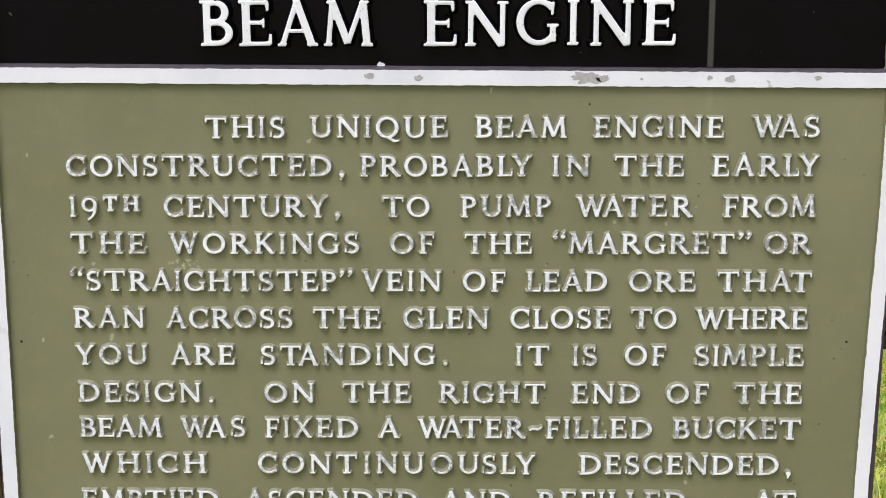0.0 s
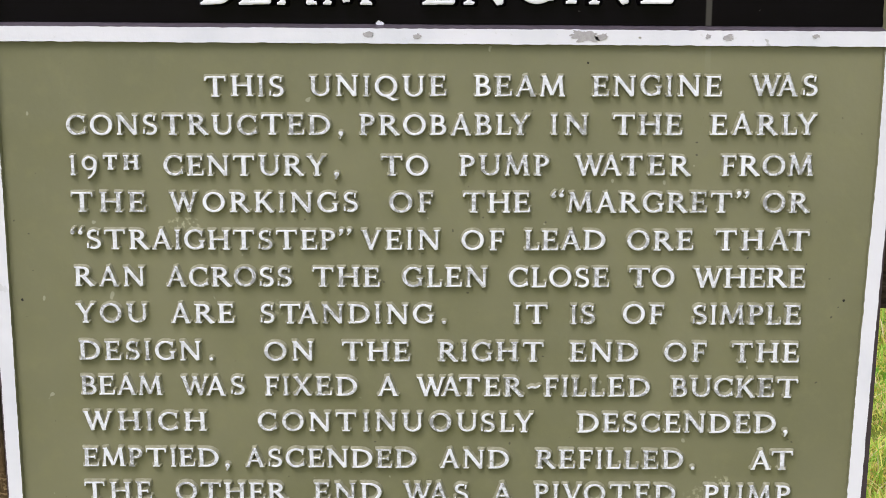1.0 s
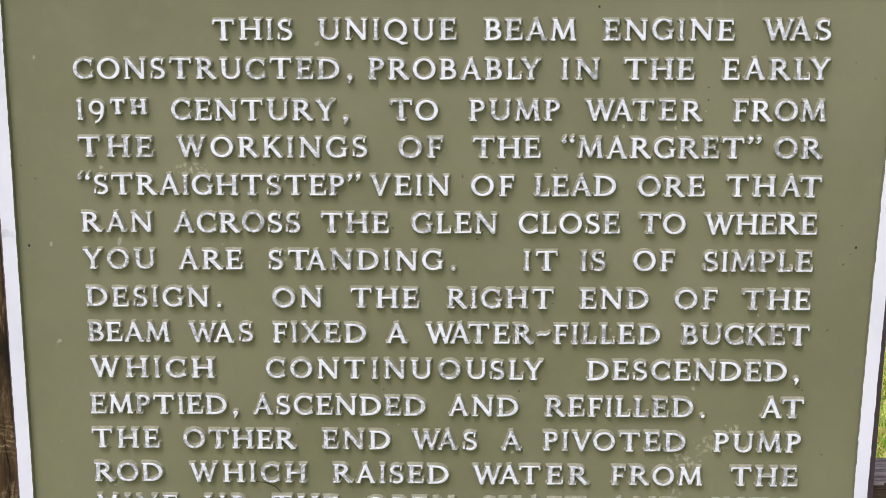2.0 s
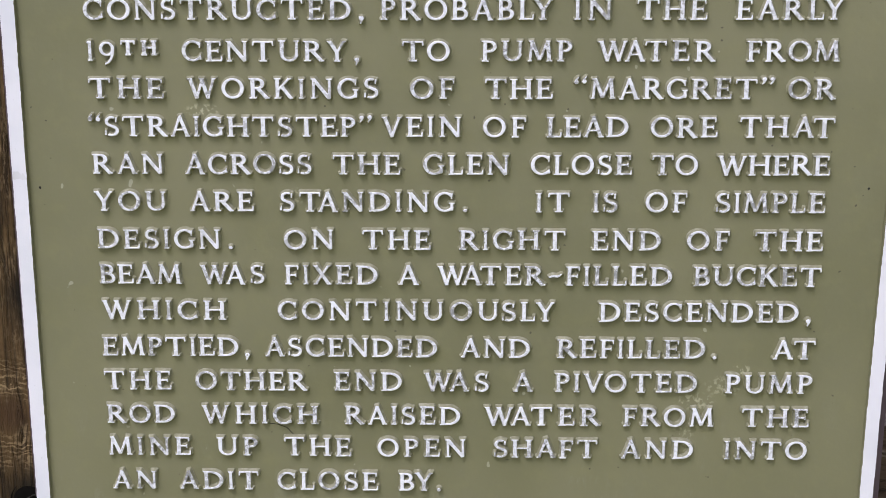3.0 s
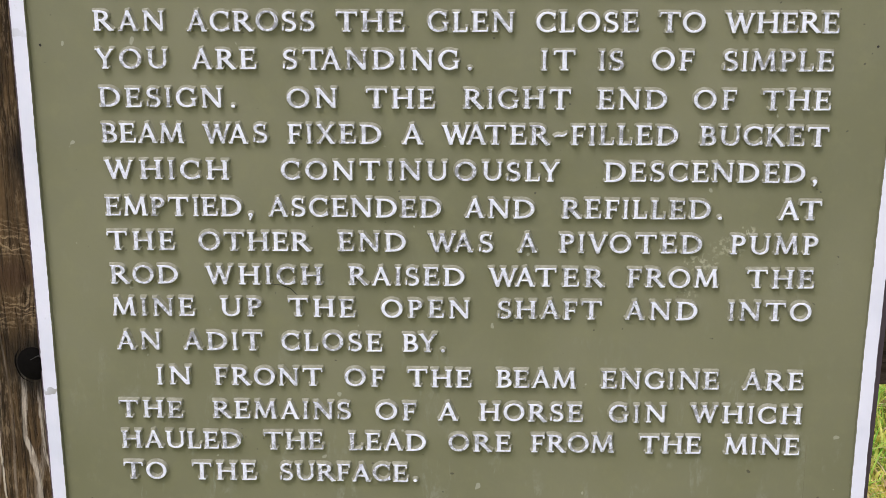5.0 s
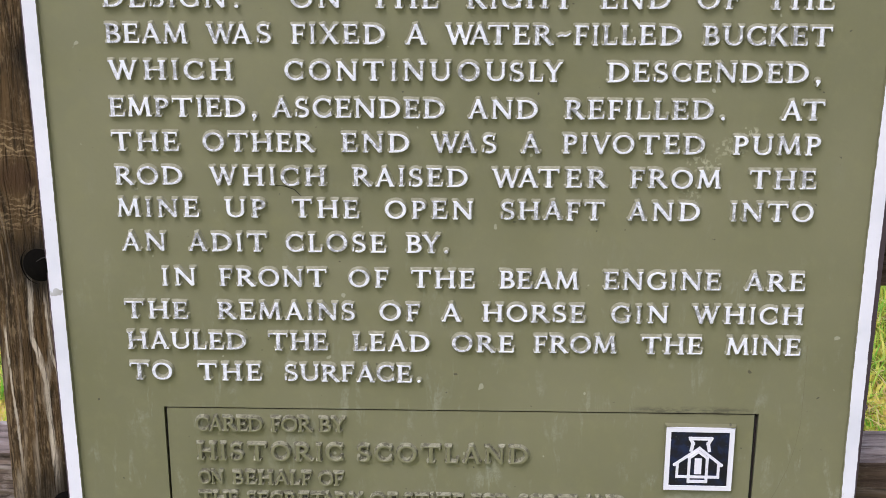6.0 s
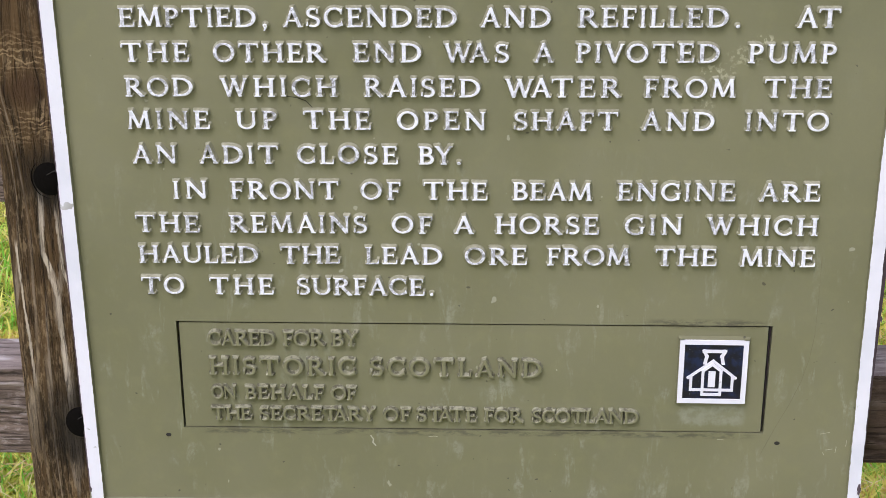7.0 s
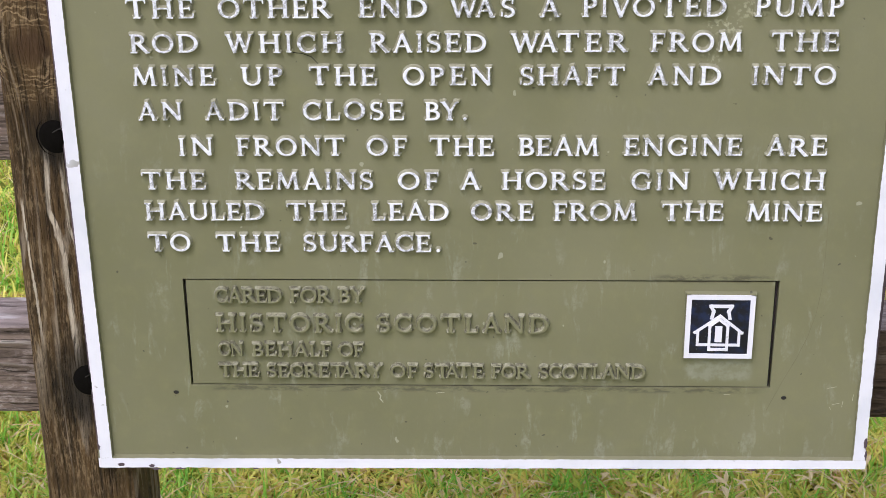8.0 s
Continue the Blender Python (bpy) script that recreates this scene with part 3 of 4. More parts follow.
def make_ground():
    def lines(inner, n, far):
        mid = [inner[0] + (inner[1] - inner[0]) * i / n for i in range(n + 1)]
        return [inner[0] - d for d in far[::-1]] + mid + [inner[1] + d for d in far]
    far = (1, 3, 8, 20, 60, 200, 600, 2000)
    xs, ys = lines((-4, 4), 80, far), lines((-3, 7), 100, far)
    verts = [(x, y, ground_height(x, y)) for x in xs for y in ys]
    n = len(ys)
    faces = [(i * n + j, (i + 1) * n + j, (i + 1) * n + j + 1, i * n + j + 1) for i in range(len(xs) - 1) for j in range(n - 1)]
    ob = new("ground", mesh_of("ground", verts, faces, [turf], smooth=True))
    return tagged(ob, "mossy yellow-green turf of a rough open field", "ground", kind="structure")


make_ground()


# ---- the fence: one square post and three rails ----
def timber(x0, x1, y0, y1, z0, z1, axis, bevel, rough, seed, pieces=40):
    """A sawn, weathered beam: rounded arrises, faces slightly split and hollowed along the grain."""
    bm = block(x0, x1, y0, y1, z0, z1, bevel, 3)
    for k in range(1, pieces):
        a = (x0, y0, z0)[axis] + ((x1, y1, z1)[axis] - (x0, y0, z0)[axis]) * k / pieces
        co, no = [0, 0, 0], [0, 0, 0]
        co[axis], no[axis] = a, 1
        bmesh.ops.bisect_plane(bm, geom=bm.verts[:] + bm.edges[:] + bm.faces[:], plane_co=co, plane_no=no)
    for v in bm.verts:
        p = v.co
        q = [p.x * 30, p.y * 30, p.z * 30]
        q[axis] = p[axis] * 5
        d = noise.noise_vector((q[0] + seed, q[1], q[2] + seed * 2))
        shift = Vector(d) * rough
        shift[axis] = 0
        v.co = p + shift
    for f in bm.faces:
        f.smooth = False
    return bm


post = thing("fence_post", (-0.381, 0.066, 0), label="square dark brown weathered timber fence post with black knots", category="fence post")
POST_X0, POST_X1, POST_Y0 = -0.438, -0.3435, 0.0165
part("shaft", timber(POST_X0, POST_X1, POST_Y0, 0.115, -0.15, 1.42, 2, 0.012, 0.002, 3.0, 60), post_wood, post)


def stroke(points, width, y0, y1, closed=False):
    """A flat raised line through points (x, z)."""
    bm = bmesh.new()
    pairs = list(zip(points, points[1:])) + ([(points[-1], points[0])] if closed else [])
    for k, ((xa, za), (xb, zb)) in enumerate(pairs):
        n = math.hypot(xb - xa, zb - za)
        ux, uz = (xb - xa) / n, (zb - za) / n
        h = width / 2
        top = y0 - 0.00002 * k
        quad = []
        for s, e in ((-1, -1), (1, -1), (1, 1), (-1, 1)):
            bx, bz = (xa, za) if e < 0 else (xb, zb)
            quad.append((bx + ux * h * e - uz * h * s, bz + uz * h * e + ux * h * s))
        a = [bm.verts.new((x, top, z)) for x, z in quad]
        b = [bm.verts.new((x, y1, z)) for x, z in quad]
        bm.faces.new(a)
        for i in range(4):
            bm.faces.new((a[i], b[i], b[(i + 1) % 4], a[(i + 1) % 4]))
    bmesh.ops.recalc_face_normals(bm, faces=bm.faces)
    return bm


def sunk_bolt(x, z, r, parent):
    """A domed bolt head nearly flush in a ragged rim, black for the shade of a drilled hole, with a thin slanting line
    for its glint.
    """
    bm = bmesh.new()
    rings = ((1.03, 0.0003), (0.99, 0.0014), (0.96, 0.0011), (0.88, 0.0009), (0.84, 0.0016), (0.62, 0.0030), (0.35, 0.0040), (0.1, 0.0043))
    loops = []
    for k, up in rings:
        loop = []
        for i in range(36):
            a = 2 * math.pi * i / 36
            w = 1 + (0.07 * noise.noise((math.cos(a) * 2.5 + x * 50, math.sin(a) * 2.5, z * 40)) if k > 0.9 else 0)
            loop.append(bm.verts.new((x + r * k * w * math.cos(a), POST_Y0 - up + 0.0012, z + 1.08 * r * k * w * math.sin(a))))
        loops.append(loop)
    for a, b in zip(loops, loops[1:]):
        for i in range(36):
            bm.faces.new((a[i], a[(i + 1) % 36], b[(i + 1) % 36], b[i]))
    bm.faces.new(loops[-1])
    bmesh.ops.recalc_face_normals(bm, faces=bm.faces)
    head_part = part("sunk_bolt", bm, bolt_black, parent, "black bolt head sunk in a drilled hole")
    # the faint reflection on the dome, drawn as a thin raised line
    part("slot", stroke([(x - 0.1 * r, z + 0.28 * r), (x + 0.2 * r, z + 0.45 * r), (x + 0.45 * r, z + 0.52 * r)], r * 0.045, POST_Y0 - 0.0034, POST_Y0 - 0.001), glint, head_part, "worn bright edge of the bolt's slot")


sunk_bolt(-0.390, 0.7635, 0.0180, post)
sunk_bolt(-0.3835, 0.507, 0.0180, post)


def rail(x0, x1, z, seed, wood, label):
    """One flat rail that butts against its neighbour behind the post, rising a little along its length."""
    ob = thing("fence_rail", ((x0 + x1) / 2, 0.068, z + 0.05), label=label, category="fence rail", group="rails of the fence")
    bm = timber(x0, x1, 0.040, 0.108, z, z + 0.098, 0, 0.005, 0.0022, seed, 60)
    for v in bm.verts:
        v.co.z += v.co.x * 0.018
    bm.normal_update()
    for f in bm.faces:
        f.material_index = 1 if f.normal.z > 0.75 else 0
    part("board", bm, [wood, rail_top], ob)


for z, seed, step in ((0.464, 1.0, 0.010), (0.738, 5.0, 0.0), (1.048, 9.0, 0.0)):
    rail(-1.5, -0.385, z, seed, rail_wood, "weathered pale grey split timber rail let into the fence post")
    rail(-0.382, 1.5, z - step, seed + 2, brown_rail, "dark brown weathered timber rail running behind the sign")


# ---- the sign: a cast plate on the fence ----
FACE, TOP, DEEP = 0.005, 0.0, 0.0100
LEFT, RIGHT, LOW, SPLIT, HIGH, EDGE = -0.3770, 0.3798, 0.4215, 1.3072, 1.43, 0.0130
CAP = 0.0174
sign = thing("information_sign", (0, 0.006, LOW), label="olive cast metal history sign with white border on a fence", category="sign")


def plate_with_hole(x0, x1, z0, z1, hole, y0, y1):
    """A flat plate with a rectangular opening right through it."""
    hx0, hx1, hz0, hz1 = hole
    xs, zs = (x0, hx0, hx1, x1), (z0, hz0, hz1, z1)
    bm = bmesh.new()
    grid = {(i, j, k): bm.verts.new((xs[i], y, zs[j])) for i in range(4) for j in range(4) for k, y in enumerate((y0, y1))}
    for i in range(3):
        for j in range(3):
            if (i, j) != (1, 1):
                for k in (0, 1):
                    bm.faces.new([grid[a, b, k] for a, b in ((i, j), (i + 1, j), (i + 1, j + 1), (i, j + 1))])
    rim = [(i, 0, i + 1, 0) for i in range(3)] + [(i, 3, i + 1, 3) for i in range(3)] + [(0, j, 0, j + 1) for j in range(3)] + [(3, j, 3, j + 1) for j in range(3)]
    for a, b, c, d in rim + [(1, 1, 2, 1), (1, 2, 2, 2), (1, 1, 1, 2), (2, 1, 2, 2)]:
        bm.faces.new((grid[a, b, 0], grid[c, d, 0], grid[c, d, 1], grid[a, b, 1]))
    bmesh.ops.recalc_face_normals(bm, faces=bm.faces)
    return bm


INSET = (-0.2765, 0.2830, 0.5138, 0.6290)
BACK = 0.014


def widen(bm):
    """The casting is a touch wider at its head than at its foot, and its foot is not quite square; one long side is bowed in a little."""
    for v in bm.verts:
        if v.co.x > 0.3 and 0.45 < v.co.z < 1.2:
            v.co.x -= 0.0052 * math.sin(math.pi * (v.co.z - 0.45) / 0.75)
        v.co.x *= 1 + (0.031 if v.co.x > 0 else 0.024) * (v.co.z - LOW)
        v.co.z += ((v.co.x - LEFT) * 0.0138 - 0.0050) * max(0.0, 1 - (v.co.z - LOW) / 0.08)
    return bm




def askew(bm):
    """The inset plate and its opening sit a little askew, lower at one end."""
    for v in bm.verts:
        if INSET[0] - 0.001 < v.co.x < INSET[1] + 0.001 and INSET[2] - 0.001 < v.co.z < INSET[3] + 0.001:
            v.co.z += (v.co.x - 0.28) * 0.0072 - 0.0004
            v.co.x -= 0.0022
    return bm


text_panel = part("text_panel", widen(askew(plate_with_hole(LEFT + 0.007, RIGHT - 0.009, LOW + 0.002, SPLIT - 0.001, INSET, FACE, BACK))), olive, sign)
header_panel = part("header_panel", widen(block(LEFT + 0.007, RIGHT - 0.009, DEEP, BACK, SPLIT + 0.001, HIGH - 0.002)), black, sign, "glossy black heading panel")
part("back_plate", widen(block(LEFT - 0.0035, RIGHT + 0.0016, BACK + 0.0003, BACK + 0.0022, LOW - 0.0025, HIGH + 0.003)), iron, sign, "dark painted back of the casting")


def border(name, corners, seed, sides, sunk=0.0):
    return part(name, widen(slab(corners, TOP + sunk, BACK - 0.0002, 0.0030, 0.0005, seed, 0.0022, sides)), [white, olive, sheen_black, iron], sign, "white painted raised border")


border("border_bottom", (LEFT, RIGHT, LOW, LOW + 0.0105), 1.0, (3, 3, 3, 1))
border("border_side", (LEFT + 0.0016, LEFT + EDGE + 0.0008, LOW + 0.004, HIGH - 0.004), 2.0, (3, 1, 0, 0), 0.00015)
border("border_side", (RIGHT - EDGE, RIGHT - 0.0012, LOW + 0.004, HIGH - 0.004), 3.0, (1, 3, 0, 0), 0.00015)
# the divider's upper ledge carries the greyed black, with sky sheen in its colour
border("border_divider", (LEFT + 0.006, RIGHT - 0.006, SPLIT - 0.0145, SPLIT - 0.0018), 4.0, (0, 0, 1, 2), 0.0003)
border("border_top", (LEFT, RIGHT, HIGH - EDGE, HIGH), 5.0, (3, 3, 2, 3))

Lettering(0.0375, DEEP, 0.0100, [head_white, black], 1.0).line(sign, 1.3232, "BEAM -0.1945 -0.051 ENGINE -0.009 0.199")
cast_letters = Lettering(CAP, FACE, 0.0050, [silver, smeared])


def body(z, words):
    cast_letters.line(sign, z, words)


body(1.246, "THIS -0.193 -0.126 UNIQUE -0.104 0.011 BEAM 0.035 0.111 ENGINE 0.134 0.242 WAS 0.267 0.322")
body(1.213, "CONSTRUCTED, -0.312 -0.076 PROBABLY -0.062 0.082 IN 0.100 0.131 THE 0.152 0.210 EARLY 0.234 0.323")
body(1.178, "19th -0.311 -0.251 CENTURY, -0.230 -0.080 TO -0.044 -0.004 PUMP 0.023 0.099 WATER 0.121 0.218 FROM 0.245 0.322")
body(1.146, "THE -0.311 -0.247 WORKINGS -0.226 -0.064 OF -0.037 -0.000 THE 0.026 0.083 ``MARGRET'' 0.101 0.269 OR 0.281 0.320")
body(1.113, "``STRAIGHTSTEP'' -0.313 -0.070 VEIN -0.061 0.006 OF 0.025 0.061 LEAD 0.079 0.148 ORE 0.167 0.223 THAT 0.242 0.322")
body(1.080, "RAN -0.311 -0.250 ACROSS -0.231 -0.122 THE -0.104 -0.046 GLEN -0.026 0.047 CLOSE 0.066 0.152 TO 0.169 0.208 WHERE 0.225 0.320")
body(1.047, "YOU -0.311 -0.249 ARE -0.228 -0.173 STANDING. -0.150 0.012 IT 0.071 0.100 IS 0.120 0.141 OF 0.165 0.200 SIMPLE 0.225 0.318")
body(1.013, "DESIGN. -0.310 -0.192 ON -0.147 -0.104 THE -0.079 -0.020 RIGHT 0.005 0.097 END 0.120 0.179 OF 0.202 0.238 THE 0.260 0.318")
body(0.981, "BEAM -0.310 -0.238 WAS -0.221 -0.165 FIXED -0.147 -0.066 A -0.048 -0.030 WATER-FILLED -0.013 0.190 BUCKET 0.209 0.319")
body(0.948, "WHICH -0.309 -0.200 CONTINUOUSLY -0.154 0.089 DESCENDED, 0.128 0.312")
body(0.914, "EMPTIED, -0.311 -0.180 ASCENDED -0.166 -0.014 AND 0.007 0.068 REFILLED. 0.092 0.232 AT 0.281 0.318")
body(0.882, "THE -0.311 -0.251 OTHER -0.229 -0.130 END -0.105 -0.045 WAS -0.025 0.032 A 0.054 0.071 PIVOTED 0.091 0.216 PUMP 0.241 0.317")
body(0.850, "ROD -0.310 -0.249 WHICH -0.224 -0.120 RAISED -0.096 0.007 WATER 0.029 0.131 FROM 0.152 0.232 THE 0.257 0.316")
body(0.8190, "MINE -0.310 -0.236 UP -0.212 -0.175 THE -0.151 -0.091 OPEN -0.067 0.012 SHAFT 0.037 0.130 AND 0.151 0.215 INTO 0.243 0.316")
body(0.786, "AN -0.308 -0.268 ADIT -0.247 -0.175 CLOSE -0.158 -0.067 BY. -0.048 -0.010")
body(0.7515, "IN -0.273 -0.242 FRONT -0.220 -0.121 OF -0.101 -0.065 THE -0.044 0.014 BEAM 0.037 0.109 ENGINE 0.132 0.238 ARE 0.260 0.314")
body(0.718, "THE -0.310 -0.251 REMAINS -0.223 -0.096 OF -0.073 -0.036 A -0.016 0.002 HORSE 0.022 0.116 GIN 0.140 0.192 WHICH 0.215 0.315")
body(0.6870, "HAULED -0.309 -0.198 THE -0.177 -0.122 LEAD -0.098 -0.027 ORE -0.006 0.051 FROM 0.070 0.146 THE 0.169 0.225 MINE 0.247 0.315")
body(0.6550, "TO -0.309 -0.269 THE -0.245 -0.185 SURFACE. -0.163 -0.035")

inset = part("inset_plate", askew(block(INSET[0] + 0.0013, INSET[1] - 0.0021, FACE + 0.0012, BACK - 0.0005, INSET[2] + 0.0011, INSET[3] - 0.0018)), olive, sign, "olive plate let into the panel, with dark joints")
part("joint", askew(block(INSET[0] + 0.0002, INSET[1] - 0.0002, 0.0100, BACK - 0.0002, INSET[2] + 0.0001, INSET[3] - 0.0002)), joint, sign, "grimy dark joint round the inset plate")
for z, cap, words in ((0.6003, 0.0150, "CARED -0.250 -0.186 FOR -0.178 -0.139 BY -0.132 -0.107"),
                      (0.5688, 0.0180, "HISTORIC -0.250 -0.110 SCOTLAND -0.096 0.067"),
                      (0.5426, 0.0140, "ON -0.250 -0.226 BEHALF -0.217 -0.141 OF -0.134 -0.110"),
                      (0.5196, 0.0140, "THE -0.251 -0.212 SECRETARY -0.204 -0.092 OF -0.084 -0.058 STATE -0.052 0.006 FOR 0.0135 0.050 SCOTLAND 0.059 0.161")):
    Lettering(cap, FACE + 0.0012, 0.0050, [olive, inset_side], 1.04).line(sign, z, words)

# the small badge: a white frame round a gabled building on dark blue
BX, BZ, BW = 0.1963, 0.5470, 0.0650
badge = part("badge", slab((BX, BX + BW, BZ, BZ + 0.0685), FACE - 0.0030, FACE + 0.002, 0.0014, 0.0004, 7.0, 0.006), olive, sign, "small square badge of a building")


def on_badge(u, v):
    return BX + BW * u, BZ + 0.0685 * v


by = FACE - 0.0030
part("field", block(BX + 0.005, BX + BW - 0.005, by - 0.0002, by + 0.001, BZ + 0.005, BZ + 0.0635), navy, badge, "dark blue enamel field")
part("frame", stroke([on_badge(*p) for p in ((0.04, 0.045), (0.96, 0.045), (0.96, 0.955), (0.04, 0.955))], 0.0047, by - 0.0012, by + 0.001, True), white, badge, "white frame")
part("gable", stroke([on_badge(*p) for p in ((0.19, 0.22), (0.19, 0.41), (0.15, 0.41), (0.5, 0.67), (0.83, 0.41), (0.79, 0.41), (0.79, 0.22), (0.19, 0.22))], 0.0026, by - 0.0010, by + 0.001), white, badge, "white outline of a gabled building")
part("tower", stroke([on_badge(*p) for p in ((0.38, 0.64), (0.40, 0.74), (0.36, 0.82), (0.66, 0.82), (0.62, 0.74), (0.64, 0.64))], 0.0031, by - 0.0013, by + 0.001), white, badge, "white outline of a tower")
part("porch", stroke([on_badge(*p) for p in ((0.36, 0.15), (0.62, 0.15), (0.62, 0.52), (0.49, 0.62), (0.36, 0.52))], 0.0026, by - 0.0016, by + 0.001, True), white, badge, "white outline of a porch")
part("doorway", stroke([on_badge(*p) for p in ((0.49, 0.32), (0.49, 0.46))], 0.0066, by - 0.0019, by + 0.001), white, badge, "white arched doorway")


def bolt_hole(x, z, r=0.0027):
    bm = bmesh.new()
    rings = ((1.0, 0.0002), (0.85, 0.0006), (0.0, 0.0001))
    loop = [[bm.verts.new((x + r * k * math.cos(a * math.pi / 8), FACE - up, z + 0.75 * r * k * math.sin(a * math.pi / 8))) for a in range(16)] for k, up in rings[:2]]
    for i in range(16):
        bm.faces.new((loop[0][i], loop[0][(i + 1) % 16], loop[1][(i + 1) % 16], loop[1][i]))
    bm.faces.new(loop[1])
    bmesh.ops.recalc_face_normals(bm, faces=bm.faces)
    part("fixing_hole", bm, joint, sign, "small dark fixing hole")


bolt_hole(-0.2948, 0.5012)
bolt_hole(0.2955, 0.5032)


# ---- marks on the casting ----
part("hairline_crack", stroke([(0.322, 0.700), (0.3225, 0.655), (0.322, 0.62), (0.319, 0.595), (0.313, 0.57), (0.304, 0.546), (0.293, 0.522), (0.280, 0.490)], 0.0005, FACE - 0.00015, FACE + 0.001), faint, sign, "fine dark curved crack in the paint")


def flake(name, x, z, rx, rz, y, mat, label, seed):
    """A chip or flake of paint with a ragged outline."""
    bm = bmesh.new()
    ring = []
    for i in range(64):
        a = 2 * math.pi * i / 64
        u, v = math.cos(a) + seed, math.sin(a)
        r = 1 + 0.5 * noise.noise((u * 1.3, v * 1.3, seed * 2.3)) + 0.3 * noise.noise((u * 4, v * 4, seed)) + 0.22 * noise.noise((u * 11, v * 11, seed))
        ring.append(bm.verts.new((x + rx * r * math.cos(a), y, z + rz * r * math.sin(a))))
    f = bm.faces.new(ring)
    got = bmesh.ops.extrude_face_region(bm, geom=[f])["geom"]
    bmesh.ops.translate(bm, verts=[v for v in got if isinstance(v, bmesh.types.BMVert)], vec=(0, -0.0003, 0))
    bmesh.ops.recalc_face_normals(bm, faces=bm.faces)
    part(name, bm, mat, sign, label)


for k, (x, z, rx, rz) in enumerate(((-0.054, 1.2985, 0.0045, 0.0022), (-0.013, 1.2975, 0.0030, 0.0022), (0.126, 1.2985, 0.0115, 0.0048), (0.141, 1.2978, 0.0050, 0.0030),
                                    (0.246, 1.2982, 0.0045, 0.0026), (0.229, 1.2990, 0.0022, 0.0018), (0.318, 1.2995, 0.0030, 0.0016))):
    flake("chipped_patch", x, z + 0.0015, rx, rz, TOP + 0.0002, bare, "bare grey metal where white paint has chipped", k * 3.7)
for k, (x, z, rx, rz) in enumerate(((-0.3545, 0.4205, 0.0032, 0.0016), (-0.3240, 0.4195, 0.0026, 0.0020), (-0.3190, 0.4160, 0.0040, 0.0010), (-0.2960, 0.4168, 0.0050, 0.0009), (-0.2200, 0.4180, 0.0030, 0.0008),
                                    (0.1500, 0.4228, 0.0060, 0.0008), (0.2700, 0.4243, 0.0045, 0.0008), (0.3775, 0.4560, 0.0016, 0.0060), (0.3790, 0.4430, 0.0012, 0.0040), (-0.3755, 0.4400, 0.0012, 0.0035), (0.3810, 0.640, 0.0010, 0.0035))):
    flake("chipped_patch", x, z, rx, rz, TOP, iron, "dark iron where the white edge has chipped", 60 + k * 2.1)
flake("paint_flake", -0.045, 1.3085, 0.0030, 0.0024, DEEP - 0.0002, white, "stray flake of white paint", 2.2)
for k, (x, z, r) in enumerate(((0.355, 1.073, 0.0009), (-0.3590, 1.066, 0.0010), (0.13, 1.277, 0.0008))):
    flake("speck", x, z, r, r * 1.3, FACE, joint, "dark speck in the paint", 5 + k)
for k, line in enumerate((((-0.097, 0.504), (-0.0945, 0.500), (-0.095, 0.4965), (-0.0925, 0.493)), ((-0.0405, 0.5035), (-0.036, 0.5045), (-0.032, 0.504)), ((0.238, 0.5062), (0.244, 0.5058)),
                          ((0.343, 0.4965), (0.349, 0.4978)), ((0.336, 0.514), (0.345, 0.516)), ((0.352, 0.494), (0.3525, 0.500)), ((0.3615, 0.501), (0.362, 0.508)), ((0.340, 0.4935), (0.3415, 0.491)))):
    part("scratch", stroke(line, 0.0005 if k else 0.0012, FACE - 0.0001, FACE + 0.001), chalk, sign, "pale scratch in the olive paint")
part("hair_scratch", stroke([(-0.166, 0.8500), (-0.157, 0.8490), (-0.149, 0.8460), (-0.1435, 0.8400)], 0.0006, FACE - 0.00015, FACE + 0.001), joint, sign, "thin dark hair-like scratch")

# ---- grass ----
def grass(name, areas, label, mat, wide, leans, category):
    verts, faces = [], []
    rng = np.random.default_rng(7)
    for (x0, x1, y0, y1), density, tall in areas:
        for _ in range(int((x1 - x0) * (y1 - y0) * density)):
            x, y = rng.uniform(x0, x1), rng.uniform(y0, y1)
            clump = noise.noise((x * 7, y * 7, 1.3))
            h = tall * (0.75 + 0.5 * clump) * rng.uniform(0.5, 1.3)
            w = rng.uniform(*wide)
            a, lean = rng.uniform(0, 2 * math.pi), rng.uniform(*leans)
            dx, dy = math.cos(a), math.sin(a)
            tx, ty = -dy * w, dx * w
            z = ground_height(x, y) - 0.004
            base = len(verts)
            for t in (0.0, 0.4, 0.75):
                s = h * lean * t * t
                u = z + h * t * (1 - min(0.3 * lean, 0.62) * t)
                k = 1 - 0.45 * t
                verts.append((x + dx * s - tx * k, y + dy * s - ty * k, u))
                verts.append((x + dx * s + tx * k, y + dy * s + ty * k, u))
            verts.append((x + dx * h * lean, y + dy * h * lean, z + h * (1 - min(0.3 * lean, 0.62))))
            faces += [(base, base + 1, base + 3, base + 2), (base + 2, base + 3, base + 5, base + 4), (base + 4, base + 5, base + 6)]
    ob = new(name, mesh_of(name, verts, faces, [mat]))
    return tagged(ob, label, category, kind="stuff")


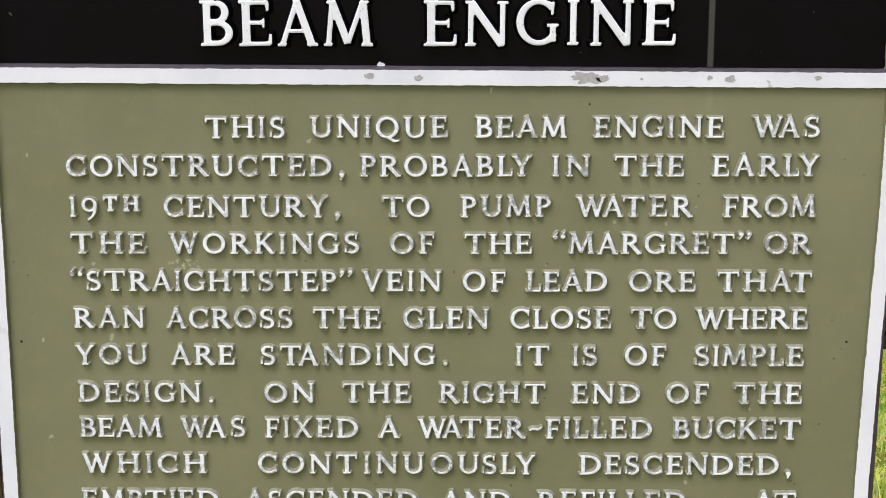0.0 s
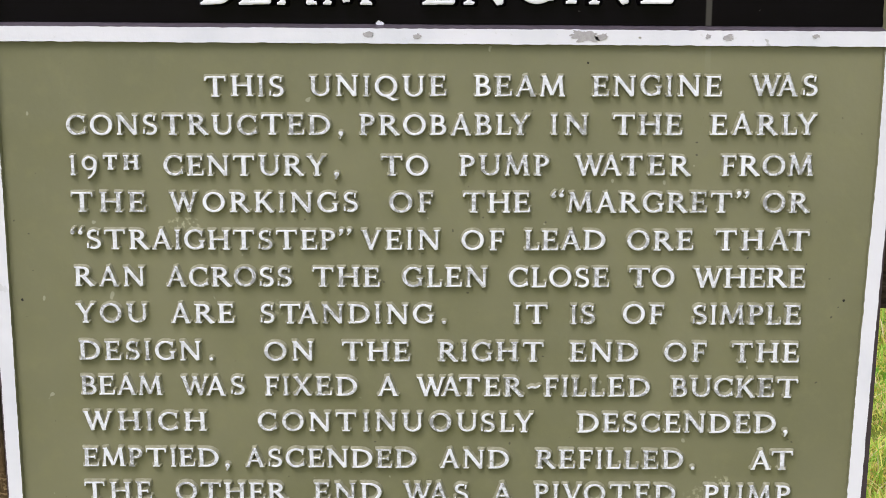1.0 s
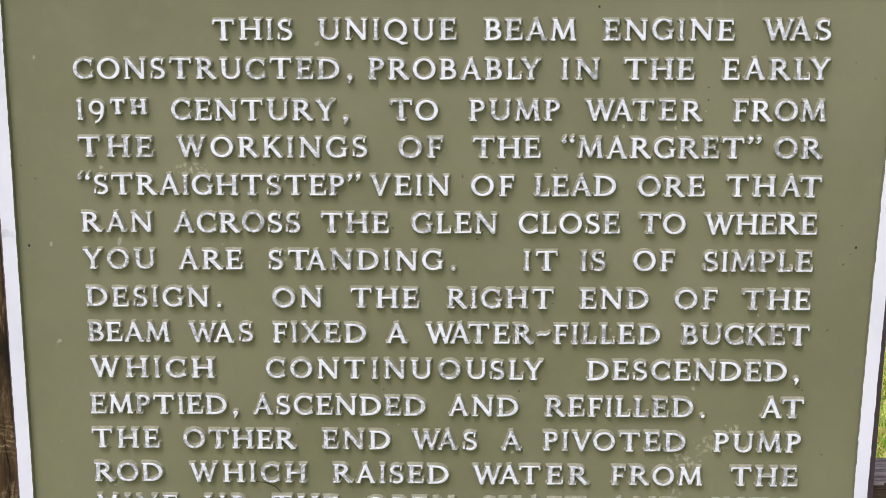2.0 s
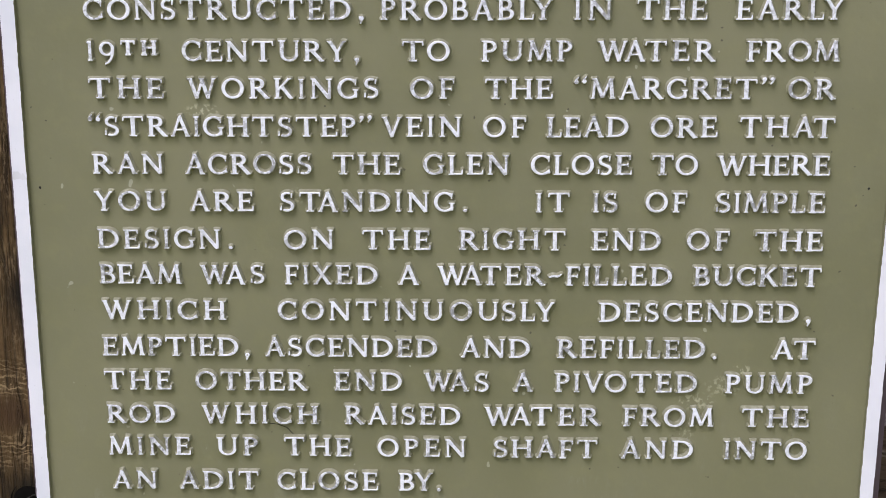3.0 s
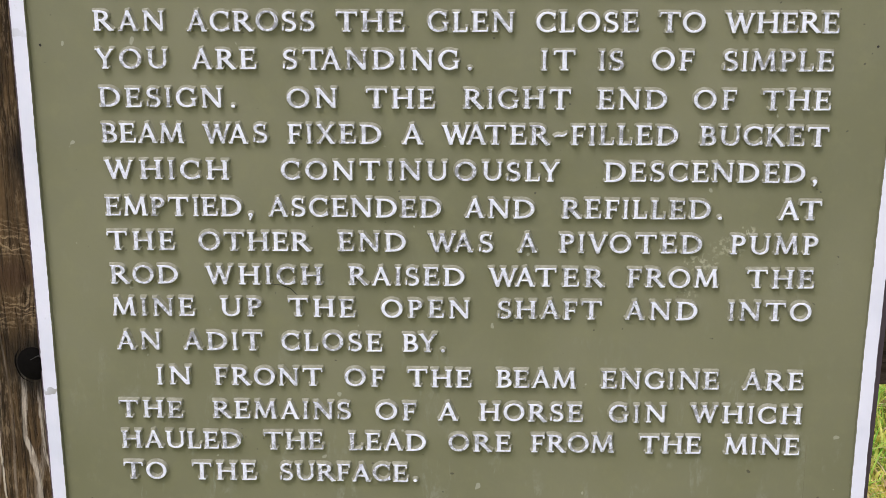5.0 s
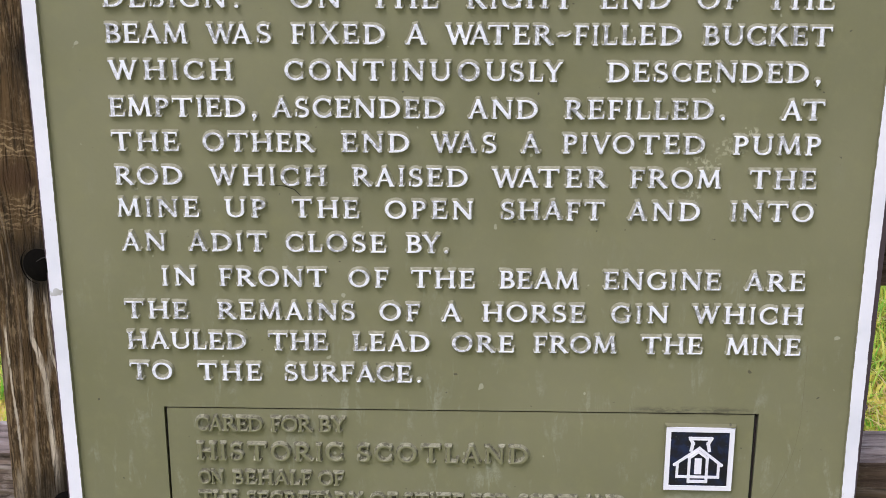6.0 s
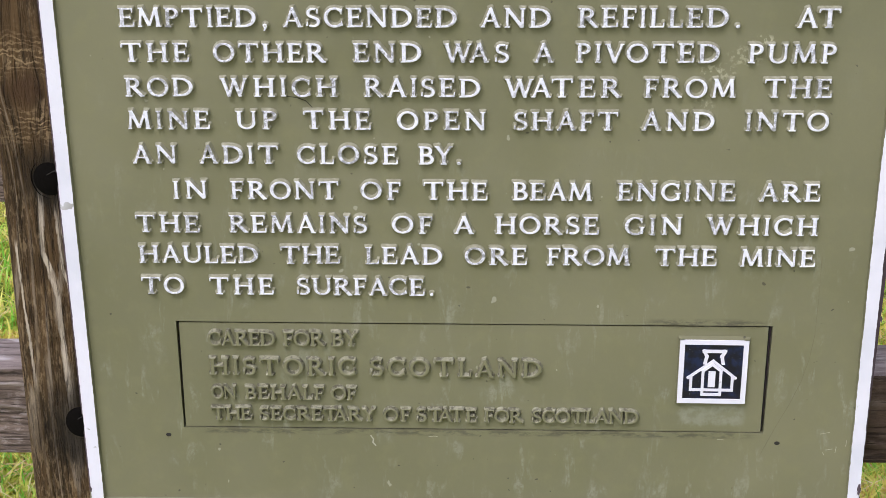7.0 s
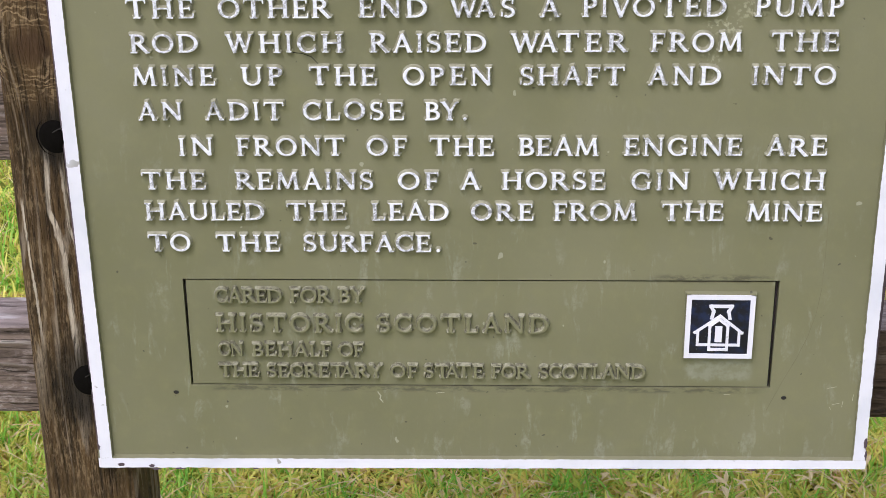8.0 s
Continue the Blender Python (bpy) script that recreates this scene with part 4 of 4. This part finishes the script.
grass("grass", (((-1.2, 1.1, 0.38, 1.3), 11000, 0.055), ((-2.2, -0.3, 1.3, 5.0), 4500, 0.080), ((0.3, 2.2, 1.3, 5.0), 4500, 0.080),
                ((-2.2, 2.2, -0.8, 0.38), 1600, 0.055)), "short bright yellow-green grass growing in moss", blades, (0.0010, 0.0026), (0.2, 1.2), "grass")
grass("moss", (((-1.2, 1.1, 0.38, 1.3), 52000, 0.030), ((-2.2, -0.3, 1.3, 4.5), 6500, 0.038), ((0.3, 2.2, 1.3, 4.5), 6500, 0.038)), "golden and rusty moss between the grass", moss, (0.0014, 0.0042), (0.3, 1.4), "moss")
grass("straw", (((-1.2, 1.1, 0.38, 1.3), 1100, 0.06), ((-2.2, -0.3, 1.3, 4.5), 200, 0.07), ((0.3, 2.2, 1.3, 4.5), 200, 0.07)), "pale dead stalks and straw lying in the grass", dry, (0.0007, 0.0022), (1.2, 2.8), "straw")


def dead_leaves(spots):
    """Crumpled dead leaves in drifts; spots: middle x, y, spread and how many."""
    rng = np.random.default_rng(11)
    verts, faces = [], []
    for cx, cy, spread, count in spots:
        for _ in range(count):
            x, y = rng.normal(cx, spread), rng.normal(cy, spread * 0.7)
            z = ground_height(x, y) + rng.uniform(0.012, 0.035)
            turn, long, broad = rng.uniform(0, 2 * math.pi), rng.uniform(0.014, 0.045), rng.uniform(0.0012, 0.0042)
            tilt, curl = rng.uniform(-0.5, 0.5), rng.uniform(0.2, 1.2)
            ca, sa = math.cos(turn), math.sin(turn)
            base = len(verts)
            for i in range(5):
                u = i / 4 - 0.5
                w = broad * math.sin(math.pi * (0.08 + 0.84 * i / 4)) * rng.uniform(0.75, 1.2)
                for k in (-1, 0, 1):
                    px, py = u * long, k * w
                    pz = z + tilt * px + curl * w * abs(k) * 0.6 - curl * long * u * u * 0.6 + rng.uniform(-0.0012, 0.0012)
                    verts.append((x + px * ca - py * sa, y + px * sa + py * ca, pz))
            for i in range(4):
                for k in (0, 1):
                    a = base + i * 3 + k
                    faces.append((a, a + 1, a + 4, a + 3))
    ob = new("dead_leaves", mesh_of("dead_leaves", verts, faces, [dry]))
    tagged(ob, "pale beige dead leaves and stalks lying in the moss", "dead leaves", kind="stuff")


dead_leaves(((0.10, 0.60, 0.07, 30), (0.22, 0.57, 0.05, 30), (0.36, 0.60, 0.04, 16), (0.50, 0.64, 0.04, 26), (-0.05, 0.58, 0.04, 16), (0.49, 0.85, 0.05, 30), (-0.28, 0.60, 0.05, 8)))
